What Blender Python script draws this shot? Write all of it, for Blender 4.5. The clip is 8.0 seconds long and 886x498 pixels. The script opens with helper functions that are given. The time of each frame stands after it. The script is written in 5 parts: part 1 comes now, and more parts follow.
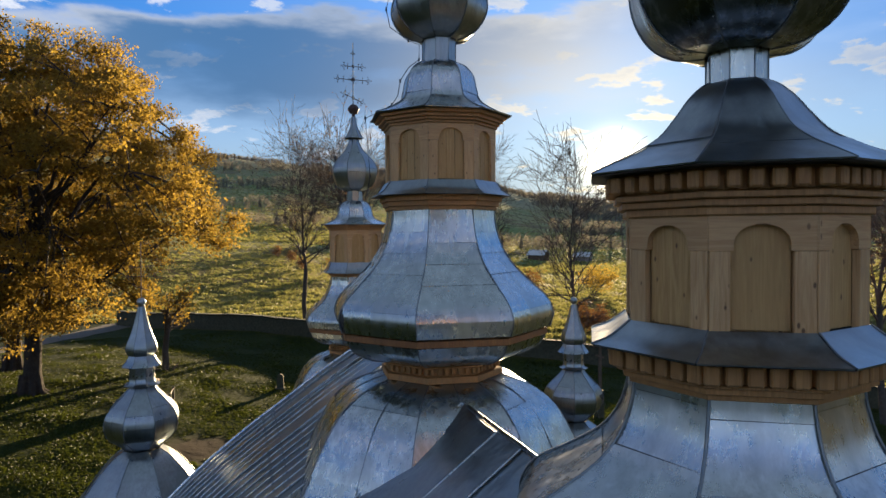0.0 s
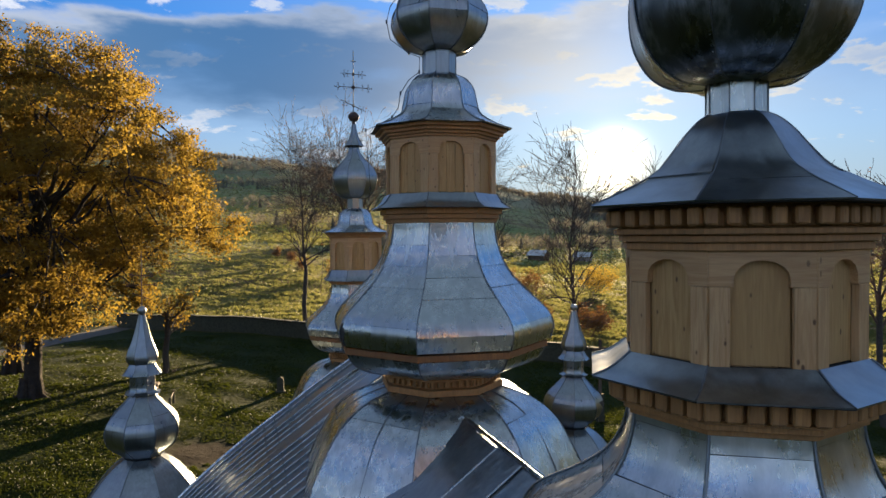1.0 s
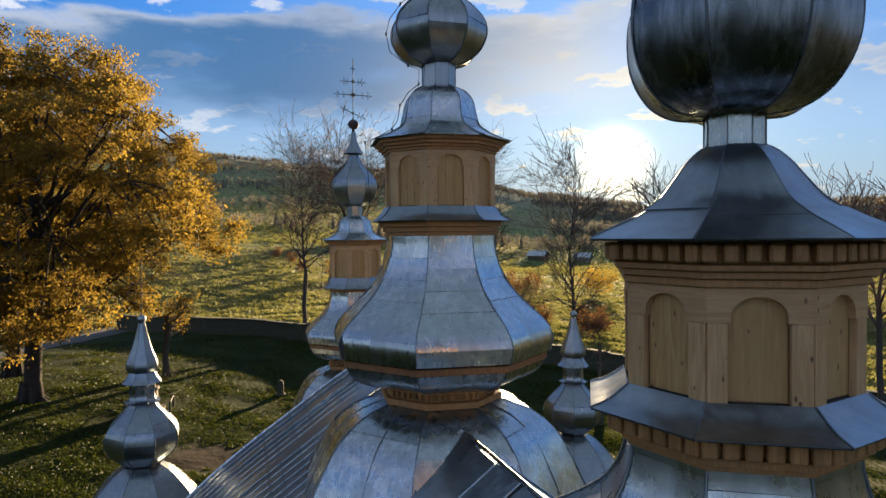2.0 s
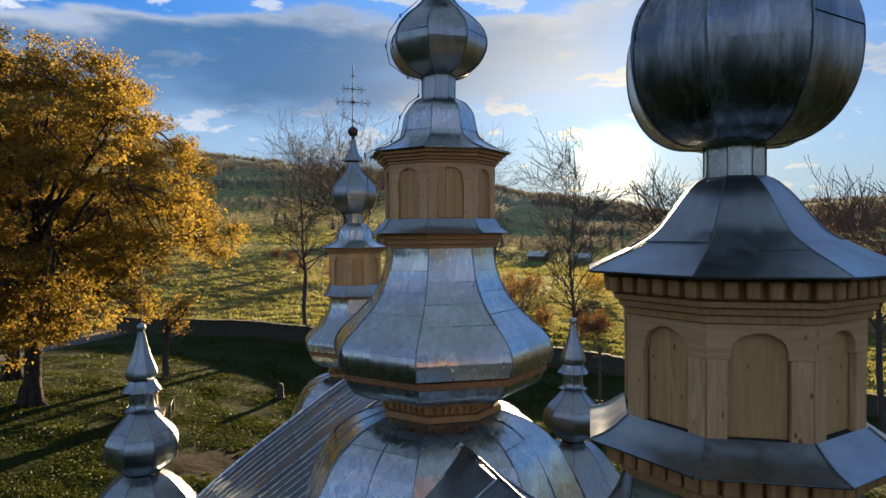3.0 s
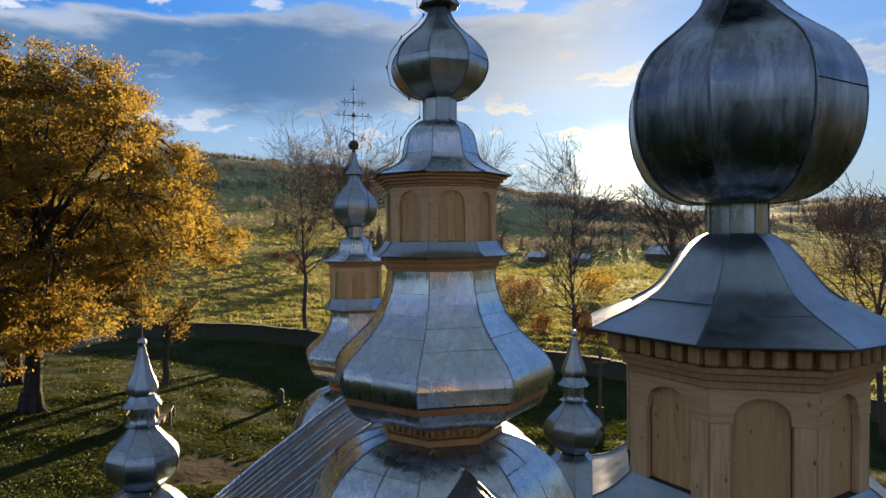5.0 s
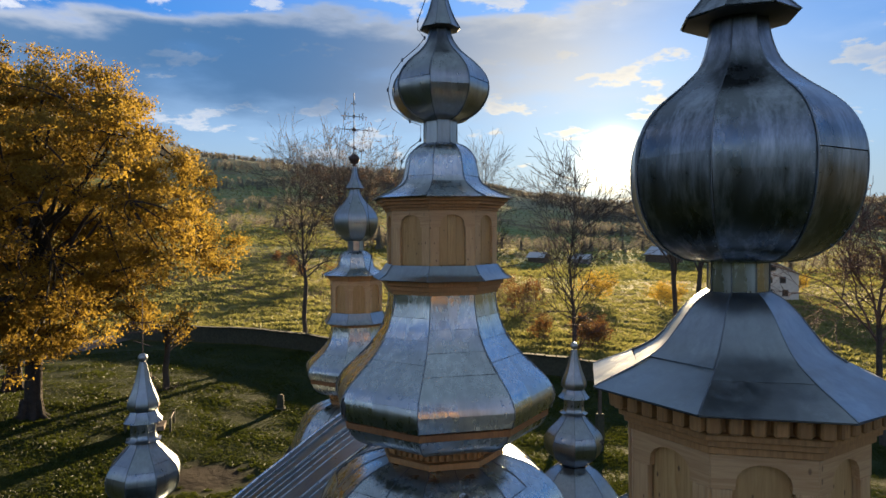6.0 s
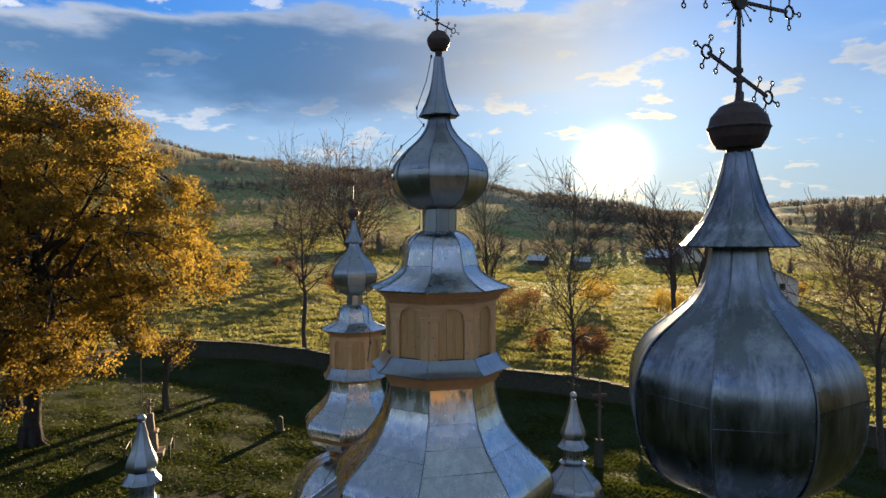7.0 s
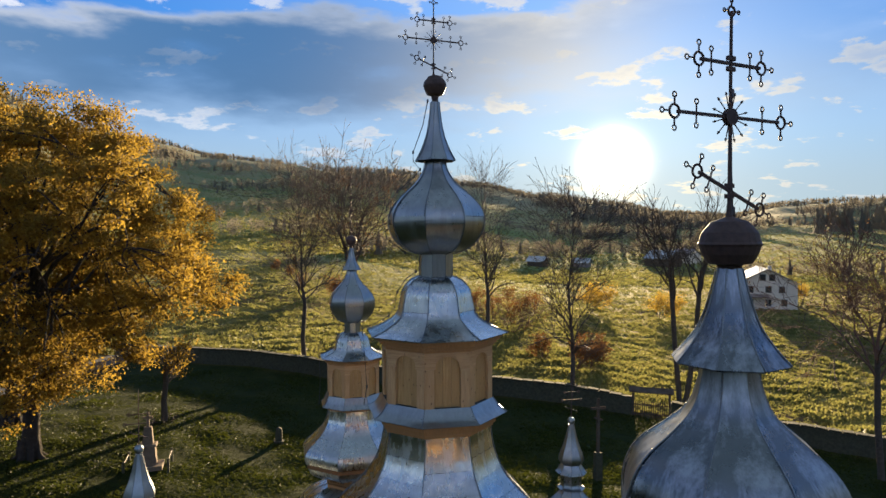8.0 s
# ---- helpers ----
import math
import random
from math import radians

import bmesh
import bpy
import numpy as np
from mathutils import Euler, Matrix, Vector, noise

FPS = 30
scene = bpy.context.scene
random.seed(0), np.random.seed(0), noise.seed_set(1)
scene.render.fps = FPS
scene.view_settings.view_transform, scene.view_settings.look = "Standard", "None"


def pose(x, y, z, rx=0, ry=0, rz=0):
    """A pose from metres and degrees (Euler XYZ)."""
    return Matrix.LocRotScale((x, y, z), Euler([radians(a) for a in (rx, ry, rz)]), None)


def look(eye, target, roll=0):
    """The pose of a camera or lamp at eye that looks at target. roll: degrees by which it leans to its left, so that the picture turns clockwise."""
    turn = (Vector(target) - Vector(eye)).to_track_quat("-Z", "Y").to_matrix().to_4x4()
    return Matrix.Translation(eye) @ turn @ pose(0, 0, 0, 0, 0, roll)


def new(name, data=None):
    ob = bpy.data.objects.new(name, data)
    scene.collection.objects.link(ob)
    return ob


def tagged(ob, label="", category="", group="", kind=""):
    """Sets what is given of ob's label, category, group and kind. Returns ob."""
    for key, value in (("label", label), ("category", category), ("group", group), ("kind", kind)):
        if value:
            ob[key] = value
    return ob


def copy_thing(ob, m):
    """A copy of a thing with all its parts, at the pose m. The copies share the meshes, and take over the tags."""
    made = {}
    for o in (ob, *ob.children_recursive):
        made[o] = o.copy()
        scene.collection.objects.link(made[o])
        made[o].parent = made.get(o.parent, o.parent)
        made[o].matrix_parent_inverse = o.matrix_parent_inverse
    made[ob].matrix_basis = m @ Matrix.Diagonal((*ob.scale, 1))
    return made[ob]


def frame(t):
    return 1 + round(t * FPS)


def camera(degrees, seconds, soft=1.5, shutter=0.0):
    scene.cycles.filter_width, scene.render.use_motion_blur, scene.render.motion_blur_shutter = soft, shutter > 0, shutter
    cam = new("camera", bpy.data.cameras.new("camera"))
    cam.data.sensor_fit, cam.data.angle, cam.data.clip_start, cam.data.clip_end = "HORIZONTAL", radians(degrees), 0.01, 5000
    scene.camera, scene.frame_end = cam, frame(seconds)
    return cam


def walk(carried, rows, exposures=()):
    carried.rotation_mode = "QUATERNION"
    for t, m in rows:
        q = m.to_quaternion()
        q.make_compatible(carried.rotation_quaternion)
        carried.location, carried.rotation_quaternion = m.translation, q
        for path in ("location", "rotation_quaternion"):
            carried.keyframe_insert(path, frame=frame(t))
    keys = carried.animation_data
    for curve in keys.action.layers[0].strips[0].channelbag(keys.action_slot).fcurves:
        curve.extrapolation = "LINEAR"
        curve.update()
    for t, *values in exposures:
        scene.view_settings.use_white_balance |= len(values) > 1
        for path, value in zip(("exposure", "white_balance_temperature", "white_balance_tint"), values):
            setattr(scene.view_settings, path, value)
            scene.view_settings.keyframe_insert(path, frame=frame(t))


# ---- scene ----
# Drone rising beside the towers of a wooden church; metres, z up.
cam = camera(69.0, 8.0)
METRES, EYE, TILT, LEAN, TURN = 3.6, 10.0, -1.25, 0.0, 0.0
ROWS = [
    (0.0, 0.0, 0.0, 0.0, 0.0, 0.0, 0.0),
    (0.5, -0.0016, -0.0021, 0.0274, 0.0, -0.006, 0.01),
    (1.0, -0.0016, -0.0041, 0.0572, -0.0, -0.013, 0.02),
    (1.5, -0.0003, -0.0057, 0.0857, 0.0, -0.018, 0.02),
    (3.0, 0.0017, -0.005, 0.1709, -0.01, -0.03, 0.01),
    (3.5, 0.0005, -0.0033, 0.1968, -0.0, -0.035, -0.0),
    (4.0, 0.0005, -0.0025, 0.2252, 0.0, -0.04, -0.0),
    (4.5, -0.0014, -0.0031, 0.2519, -0.0, -0.045, -0.01),
    (4.7, -0.0018, -0.0036, 0.2630, -0.0, -0.046, -0.01),
    (5.8, -0.0068, -0.0080, 0.3340, -0.01, -0.056, -0.02),
    (6.0, -0.0075, -0.0087, 0.3782, -0.02, -0.06, -0.02),
    (6.5, -0.0118, -0.0065, 0.5769, -0.07, -0.09, -0.04),
    (7.0, -0.0047, -0.0015, 0.7891, -0.05, -0.12, -0.07),
    (7.5, 0.0114, -0.002, 0.9529, -0.06, -0.15, -0.05),
    (8.0, 0.0113, -0.0002, 0.9986, -0.06, -0.16, -0.06),
]
walk(cam, [(t, pose(0, 0, EYE, TILT, LEAN, TURN) @ pose(METRES * x, METRES * y, METRES * z, 90 + pitch, roll, yaw)) for t, x, y, z, yaw, pitch, roll in ROWS])
scene.view_settings.exposure = 2.0

# ---- light: a low sun ahead, half veiled by broken cloud ----
SUN_AZ, SUN_EL = 14.8, 6.0            # degrees to the right of +y, and up
sun_dir = Vector((math.sin(radians(SUN_AZ)) * math.cos(radians(SUN_EL)), math.cos(radians(SUN_AZ)) * math.cos(radians(SUN_EL)), math.sin(radians(SUN_EL))))
sun_data = bpy.data.lights.new("sun", "SUN")
sun_data.energy, sun_data.angle, sun_data.color = 5.0, radians(0.6), (1.0, 0.74, 0.42)
sun = new("sun", sun_data)
sun.matrix_world = look(sun_dir * 100, (0, 0, 0))


def build_world():
    w = bpy.data.worlds.new("sky")
    scene.world = w
    w.use_nodes = True
    nt = w.node_tree
    nt.nodes.clear()
    N, L = nt.nodes.new, nt.links.new

    def math_node(op, a, b=None, clamp=False):
        n = N("ShaderNodeMath")
        n.operation, n.use_clamp = op, clamp
        for i, v in enumerate((a, b)):
            if v is None:
                continue
            if isinstance(v, (int, float)):
                n.inputs[i].default_value = v
            else:
                L(v, n.inputs[i])
        return n.outputs[0]

    def ramp(v, stops):
        n = N("ShaderNodeValToRGB")
        n.color_ramp.interpolation = "EASE"
        for i, (p, c) in enumerate(stops):
            e = n.color_ramp.elements[i] if i < 2 else n.color_ramp.elements.new(p)
            e.position, e.color = p, c if len(c) == 4 else (*c, 1)
        L(v, n.inputs[0])
        return n.outputs[0]

    def mix(f, a, b, kind="MIX"):
        n = N("ShaderNodeMix")
        n.data_type, n.blend_type = "RGBA", kind
        for i, v in ((0, f), (6, a), (7, b)):
            if isinstance(v, (int, float)):
                n.inputs[i].default_value = v
            elif isinstance(v, tuple):
                n.inputs[i].default_value = (*v, 1)
            else:
                L(v, n.inputs[i])
        return n.outputs[2]

    tc = N("ShaderNodeTexCoord").outputs["Generated"]
    sky = N("ShaderNodeTexSky")
    sky.sky_type, sky.sun_disc = "NISHITA", False
    sky.sun_elevation, sky.sun_rotation = radians(SUN_EL), radians(SUN_AZ)
    sky.air_density, sky.dust_density, sky.ozone_density, sky.altitude = 1.0, 0.25, 2.5, 500
    sep = N("ShaderNodeSeparateXYZ")
    L(tc, sep.inputs[0])
    up = math_node("MAXIMUM", sep.outputs[2], 0.0)
    # clouds: broken puffs on a flat layer, and a long grey bank low over the hills
    den = math_node("ADD", up, 0.22)
    comb = N("ShaderNodeCombineXYZ")
    L(math_node("DIVIDE", sep.outputs[0], den), comb.inputs[0])
    L(math_node("DIVIDE", sep.outputs[1], den), comb.inputs[1])
    mp = N("ShaderNodeMapping")
    mp.inputs["Location"].default_value = (4.3, 1.7, 0)
    mp.inputs["Scale"].default_value = (2.4, 2.6, 1)
    L(comb.outputs[0], mp.inputs[0])
    n1 = N("ShaderNodeTexNoise")
    n1.inputs["Scale"].default_value, n1.inputs["Detail"].default_value, n1.inputs["Roughness"].default_value = 1.6, 12, 0.60
    n1.inputs["Distortion"].default_value = 0.15
    L(mp.outputs[0], n1.inputs["Vector"])
    puffs = ramp(n1.outputs["Fac"], [(0.56, (0, 0, 0)), (0.625, (1, 1, 1))])
    puffs = math_node("MULTIPLY", puffs, ramp(up, [(0.38, (1, 1, 1)), (0.62, (0.5, 0.5, 0.5)), (0.85, (0.05, 0.05, 0.05))]))
    n2 = N("ShaderNodeTexNoise")
    n2.inputs["Scale"].default_value, n2.inputs["Detail"].default_value, n2.inputs["Roughness"].default_value = 2.6, 7, 0.52
    mp2 = N("ShaderNodeMapping")
    mp2.inputs["Location"].default_value = (0.7, 0.4, 0.2)
    mp2.inputs["Scale"].default_value = (1.0, 1.0, 3.2)
    L(tc, mp2.inputs[0])
    L(mp2.outputs[0], n2.inputs["Vector"])
    wav = math_node("MULTIPLY", math_node("SUBTRACT", n2.outputs["Fac"], 0.5), 0.26)
    level = math_node("ADD", math_node("ADD", sep.outputs[2], wav), math_node("MULTIPLY", sep.outputs[0], -0.03))
    bank = ramp(level, [(0.15, (0, 0, 0)), (0.235, (1, 1, 1)), (0.275, (1, 1, 1)), (0.297, (0, 0, 0))])
    rim = ramp(level, [(0.255, (0, 0, 0)), (0.286, (0.45, 0.45, 0.45)), (0.302, (0, 0, 0))])
    fade = ramp(math_node("ADD", sep.outputs[0], wav), [(0.10, (1, 1, 1)), (0.34, (0.3, 0.3, 0.3))])
    bank = math_node("MULTIPLY", bank, fade)
    thick = ramp(n1.outputs["Fac"], [(0.56, (0, 0, 0)), (0.72, (1, 1, 1))])
    # nearness to the sun
    dot = N("ShaderNodeVectorMath")
    dot.operation = "DOT_PRODUCT"
    nrm = N("ShaderNodeVectorMath")
    nrm.operation = "NORMALIZE"
    L(tc, nrm.inputs[0])
    L(nrm.outputs[0], dot.inputs[0])
    dot.inputs[1].default_value = sun_dir
    near = math_node("MAXIMUM", dot.outputs["Value"], 0.0)
    wide = math_node("POWER", near, 22.0)
    back = math_node("MULTIPLY", math_node("SUBTRACT", 1.0, dot.outputs["Value"]), 0.5)   # clouds facing the sun are lit full on
    mid = math_node("POWER", near, 55.0)
    core = math_node("POWER", near, 2300.0)
    clear = mix(1.0, sky.outputs[0], (SKY_TINT), "MULTIPLY")
    clear = mix(math_node("MULTIPLY", math_node("POWER", near, 7.0), 0.3), clear, (3.6, 4.1, 4.6))
    low = ramp(up, [(0.05, (0.9, 0.9, 0.9)), (0.17, (0.6, 0.6, 0.6)), (0.30, (0, 0, 0))])
    clear = mix(low, clear, (2.35, 2.85, 3.3))
    veil = ramp(up, [(0.28, (0, 0, 0)), (0.50, (0.12, 0.12, 0.12)), (0.78, (0, 0, 0))])   # thin high cloud overhead
    clear = mix(veil, clear, (5.6, 6.1, 6.4))
    zenith = ramp(up, [(0.50, (0, 0, 0)), (0.85, (0.8, 0.8, 0.8))])   # deep blue overhead
    clear = mix(zenith, clear, (1.35, 1.8, 2.3))
    lit = mix(wide, mix(back, (2.7, 3.1, 3.6), (25.0, 21.2, 16.6)), (6.4, 5.4, 3.6))
    shade = mix(wide, mix(back, (1.9, 2.7, 4.1), (11.0, 10.2, 9.4)), (4.2, 3.8, 3.1))
    cloud = mix(thick, lit, shade)
    col = mix(math_node("MULTIPLY", puffs, 0.75), clear, cloud)
    stratus = mix(rim, mix(wide, mix(back, (0.05, 0.58, 1.55), (3.4, 4.5, 5.8)), (4.0, 3.9, 3.6)), lit)
    col = mix(math_node("MULTIPLY", bank, 0.9), col, stratus)
    glow = mix(1.0, mix(math_node("MULTIPLY", mid, 1.0), (0, 0, 0), (1.35, 1.05, 0.6)), mix(core, (0, 0, 0), (52, 44, 28)), "ADD")
    col = mix(1.0, col, glow, "ADD")
    bg = N("ShaderNodeBackground")
    bg.inputs["Strength"].default_value = 0.0505
    L(col, bg.inputs["Color"])
    out = N("ShaderNodeOutputWorld")
    L(bg.outputs[0], out.inputs[0])


SKY_TINT = (0.22, 0.70, 1.30)
build_world()


# ---- materials ----
def material(name, build, rough=0.6, metal=0.0):
    m = bpy.data.materials.new(name)
    m.use_nodes = True
    nt = m.node_tree
    b = nt.nodes["Principled BSDF"]
    b.inputs["Roughness"].default_value, b.inputs["Metallic"].default_value = rough, metal
    build(Shader(nt, b))
    return m


class Shader:
    """Short-hand for node trees."""

    def __init__(self, nt, bsdf):
        self.nt, self.bsdf = nt, bsdf

    def node(self, kind, **sockets):
        n = self.nt.nodes.new(kind)
        for key, v in sockets.items():
            self.plug(n.inputs[key], v)
        return n

    def plug(self, socket, v):
        if isinstance(v, bpy.types.NodeSocket):
            self.nt.links.new(v, socket)
        elif isinstance(v, tuple) and socket.type == "RGBA" and len(v) == 3:
            socket.default_value = (*v, 1)
        else:
            socket.default_value = v

    def coords(self, scale=(1, 1, 1), kind="Object", rot=(0, 0, 0)):
        t = self.node("ShaderNodeTexCoord")
        m = self.node("ShaderNodeMapping", Vector=t.outputs[kind], Scale=scale, Rotation=rot)
        return m.outputs[0]

    def noise(self, scale, vec=None, detail=4.0, rough=0.55, dist=0.0):
        n = self.node("ShaderNodeTexNoise", Scale=scale, Detail=detail, Roughness=rough, Distortion=dist)
        if vec is not None:
            self.plug(n.inputs["Vector"], vec)
        return n.outputs["Fac"]

    def voronoi(self, scale, vec=None):
        n = self.node("ShaderNodeTexVoronoi", Scale=scale)
        if vec is not None:
            self.plug(n.inputs["Vector"], vec)
        return n.outputs["Distance"]

    def ramp(self, fac, *stops):
        n = self.node("ShaderNodeValToRGB")
        for i, (p, c) in enumerate(stops):
            e = n.color_ramp.elements[i] if i < 2 else n.color_ramp.elements.new(p)
            e.position = p
            e.color = (c, c, c, 1) if isinstance(c, (int, float)) else (*c, 1)
        self.plug(n.inputs[0], fac)
        return n.outputs[0]

    def mix(self, f, a, b, kind="MIX"):
        n = self.node("ShaderNodeMix")
        n.data_type, n.blend_type = "RGBA", kind
        self.plug(n.inputs[0], f)
        self.plug(n.inputs[6], a)
        self.plug(n.inputs[7], b)
        return n.outputs[2]

    def math(self, op, a, b=0.0):
        n = self.node("ShaderNodeMath")
        n.operation = op
        self.plug(n.inputs[0], a)
        self.plug(n.inputs[1], b)
        return n.outputs[0]

    def random(self):
        return self.node("ShaderNodeObjectInfo").outputs["Random"]

    def island(self):
        return self.node("ShaderNodeNewGeometry").outputs["Random Per Island"]

    def color(self, v):
        self.plug(self.bsdf.inputs["Base Color"], v)

    def rough(self, v):
        self.plug(self.bsdf.inputs["Roughness"], v)

    def bump(self, height, strength=0.3, distance=0.02):
        n = self.node("ShaderNodeBump", Height=height, Strength=strength, Distance=distance)
        self.plug(self.bsdf.inputs["Normal"], n.outputs[0])

    def translucent(self, color, amount):
        t = self.node("ShaderNodeBsdfTranslucent", Color=color)
        m = self.node("ShaderNodeMixShader")
        self.plug(m.inputs[0], amount)
        self.nt.links.new(self.bsdf.outputs[0], m.inputs[1])
        self.nt.links.new(t.outputs[0], m.inputs[2])
        out = [n for n in self.nt.nodes if n.type == "OUTPUT_MATERIAL"][0]
        self.nt.links.new(m.outputs[0], out.inputs[0])


def zinc_maker(tone, low, high, dirt, pale=1.45, edge=0.54, bloom_mix=0.38):
    def build(s):
        streak = s.noise(11.0, s.coords((1.0, 1.0, 0.12)), 7, 0.65)
        cloud = s.noise(2.1, s.coords(), 4, 0.6, 0.6)
        spots = s.noise(38.0, s.coords((1, 1, 0.5)), 3, 0.7)
        a = s.mix(s.ramp(streak, (0.35, 0.0), (0.7, 1.0)), tuple(c * 0.68 for c in tone), tone)
        a = s.mix(s.ramp(cloud, (0.45, 0.0), (0.66, dirt)), a, (0.24, 0.25, 0.26))
        bloom = s.noise(7.0, s.coords((1, 1, 0.16)), 8, 0.7, 0.1)
        a = s.mix(s.ramp(bloom, (edge, 0.0), (edge + 0.18, bloom_mix)), a, tuple(min(1.0, c * pale) for c in tone))
        a = s.mix(s.math("MULTIPLY", s.random(), 0.40), a, (0.30, 0.355, 0.375))
        s.color(a)
        r = s.math("ADD", s.math("MULTIPLY", s.ramp(cloud, (0.3, 0.0), (0.7, 1.0)), high - low), low)
        r = s.math("ADD", r, s.math("MULTIPLY", s.ramp(streak, (0.4, 0.0), (0.75, 1.0)), 0.10))
        r = s.math("ADD", r, s.math("MULTIPLY", s.ramp(bloom, (0.5, 0.0), (0.75, 1.0)), 0.16))
        s.rough(s.math("ADD", r, s.math("MULTIPLY", spots, 0.06)))
        wave = s.noise(2.6, s.coords((1, 1, 0.7)), 2, 0.5)
        s.bump(s.math("ADD", s.math("MULTIPLY", wave, 1.0), s.math("MULTIPLY", streak, 0.06)), 0.35, 0.05)
    return build


def wood_maker(dark, light, knots=0.5, grey=0.0, grain_scale=(14, 14, 0.9)):
    def build(s):
        off = s.node("ShaderNodeVectorMath")
        off.operation = "ADD"
        s.plug(off.inputs[0], s.coords((1, 1, 1)))
        comb = s.node("ShaderNodeCombineXYZ", X=s.math("MULTIPLY", s.random(), 13.0), Z=s.math("MULTIPLY", s.random(), 31.0))
        s.plug(off.inputs[1], comb.outputs[0])
        stretch = s.node("ShaderNodeMapping", Vector=off.outputs[0], Scale=grain_scale)
        grain = s.noise(2.2, stretch.outputs[0], 6, 0.62, 1.2)
        board = s.noise(1.3, off.outputs[0], 3, 0.5)
        kn = s.node("ShaderNodeMapping", Vector=off.outputs[0], Scale=(13, 13, 6.5))
        spot = s.ramp(s.voronoi(1.0, kn.outputs[0]), (0.09, 1.0), (0.15, 0.0))
        rings = s.noise(5.5, stretch.outputs[0], 3, 0.5, 0.6)
        c = s.mix(s.ramp(grain, (0.36, 0.0), (0.62, 1.0)), dark, light)
        c = s.mix(s.ramp(rings, (0.50, 0.0), (0.68, 0.32)), c, tuple(v * 0.66 for v in dark))
        c = s.mix(s.ramp(board, (0.4, 0.0), (0.7, 0.35)), c, tuple(v * 0.72 for v in dark))
        c = s.mix(s.math("MULTIPLY", s.random(), 0.30), c, light)
        c = s.mix(s.ramp(s.random(), (0.5, 0.0), (1.0, 0.35)), c, tuple(v * 0.8 for v in dark))
        c = s.mix(s.math("MULTIPLY", spot, knots), c, (0.10, 0.045, 0.02))
        if grey:
            c = s.mix(s.ramp(board, (0.35, 0.0), (0.75, grey)), c, (0.33, 0.30, 0.27))
        s.color(c)
        s.rough(s.ramp(grain, (0.2, 0.5), (0.8, 0.72)))
        s.bump(grain, 0.25, 0.004)
    return build


def plain_maker(base, vary=0.25, scale=6.0, bump=0.2, dist=0.01):
    def build(s):
        n = s.noise(scale, s.coords(), 6, 0.6)
        m = s.noise(scale * 7, s.coords(), 3, 0.6)
        c = s.mix(s.ramp(n, (0.3, 0.0), (0.7, 1.0)), tuple(v * (1 - vary) for v in base), tuple(min(1, v * (1 + vary)) for v in base))
        c = s.mix(s.math("MULTIPLY", s.random(), 0.3), c, tuple(v * 0.75 for v in base))
        s.color(c)
        s.bump(s.math("ADD", n, s.math("MULTIPLY", m, 0.4)), bump, dist)
    return build


ZINC = material("zinc_sheet", zinc_maker((0.61, 0.65, 0.66), 0.13, 0.29, 0.34), metal=1.0)
ZINC_DULL = material("dull_zinc_sheet", zinc_maker((0.36, 0.39, 0.405), 0.21, 0.37, 0.5), metal=1.0)
ZINC_OLD = material("stained_zinc_sheet", zinc_maker((0.115, 0.125, 0.14), 0.15, 0.34, 0.30, 3.8, 0.47, 0.8), metal=1.0)
SEAM = material("seam_metal", zinc_maker((0.24, 0.26, 0.28), 0.35, 0.5, 0.5), metal=1.0)
UNDER = material("dark_underlay", plain_maker((0.05, 0.05, 0.05)), 0.8)
WOOD = material("fresh_larch", wood_maker((0.47, 0.26, 0.108), (0.64, 0.41, 0.20), 0.9))
WOOD_HEAD = material("larch_arch_board", wood_maker((0.46, 0.245, 0.10), (0.63, 0.40, 0.195), 0.6, 0.0, (0.9, 14, 16)))
WOOD_PANEL = material("larch_panel", wood_maker((0.42, 0.23, 0.08), (0.56, 0.35, 0.14), 0.8))
WOOD_WARM = material("larch_moulding", wood_maker((0.31, 0.145, 0.048), (0.49, 0.26, 0.095), 0.3))
WOOD_BAND = material("dark_larch_band", wood_maker((0.17, 0.07, 0.025), (0.30, 0.14, 0.05), 0.3))
WOOD_OLD = material("weathered_timber", wood_maker((0.05, 0.037, 0.027), (0.12, 0.09, 0.065), 0.3, 0.25))
WOOD_OLD.node_tree.nodes["Principled BSDF"].inputs["Specular IOR Level"].default_value = 0.0
IRON = material("dark_iron", plain_maker((0.06, 0.034, 0.028), 0.4, 20, 0.2, 0.003), 0.65, 0.0)
WIRE = material("lightning_wire", plain_maker((0.08, 0.08, 0.09)), 0.4, 0.9)
STONE = material("rubble_stone", plain_maker((0.050, 0.052, 0.032), 0.4, 5, 0.5, 0.03), 0.95)
BARK = material("grey_bark", plain_maker((0.068, 0.056, 0.046), 0.4, 7, 0.6, 0.03), 0.9)
OAK_BARK = material("oak_bark", plain_maker((0.036, 0.028, 0.022), 0.45, 5, 0.8, 0.05), 0.95)
PLASTER = material("cream_plaster", plain_maker((0.62, 0.58, 0.50), 0.1, 1.5, 0.2, 0.01), 0.85)
GLASS_DARK = material("window_glass", plain_maker((0.03, 0.035, 0.04), 0.1), 0.08)
TILE = material("roof_sheet", plain_maker((0.20, 0.17, 0.16), 0.25, 2.0, 0.2, 0.01), 0.5)
PALE_ROOF = material("pale_roof_sheet", plain_maker((0.55, 0.55, 0.55), 0.1, 2.0, 0.1, 0.01), 0.25, 0.6)


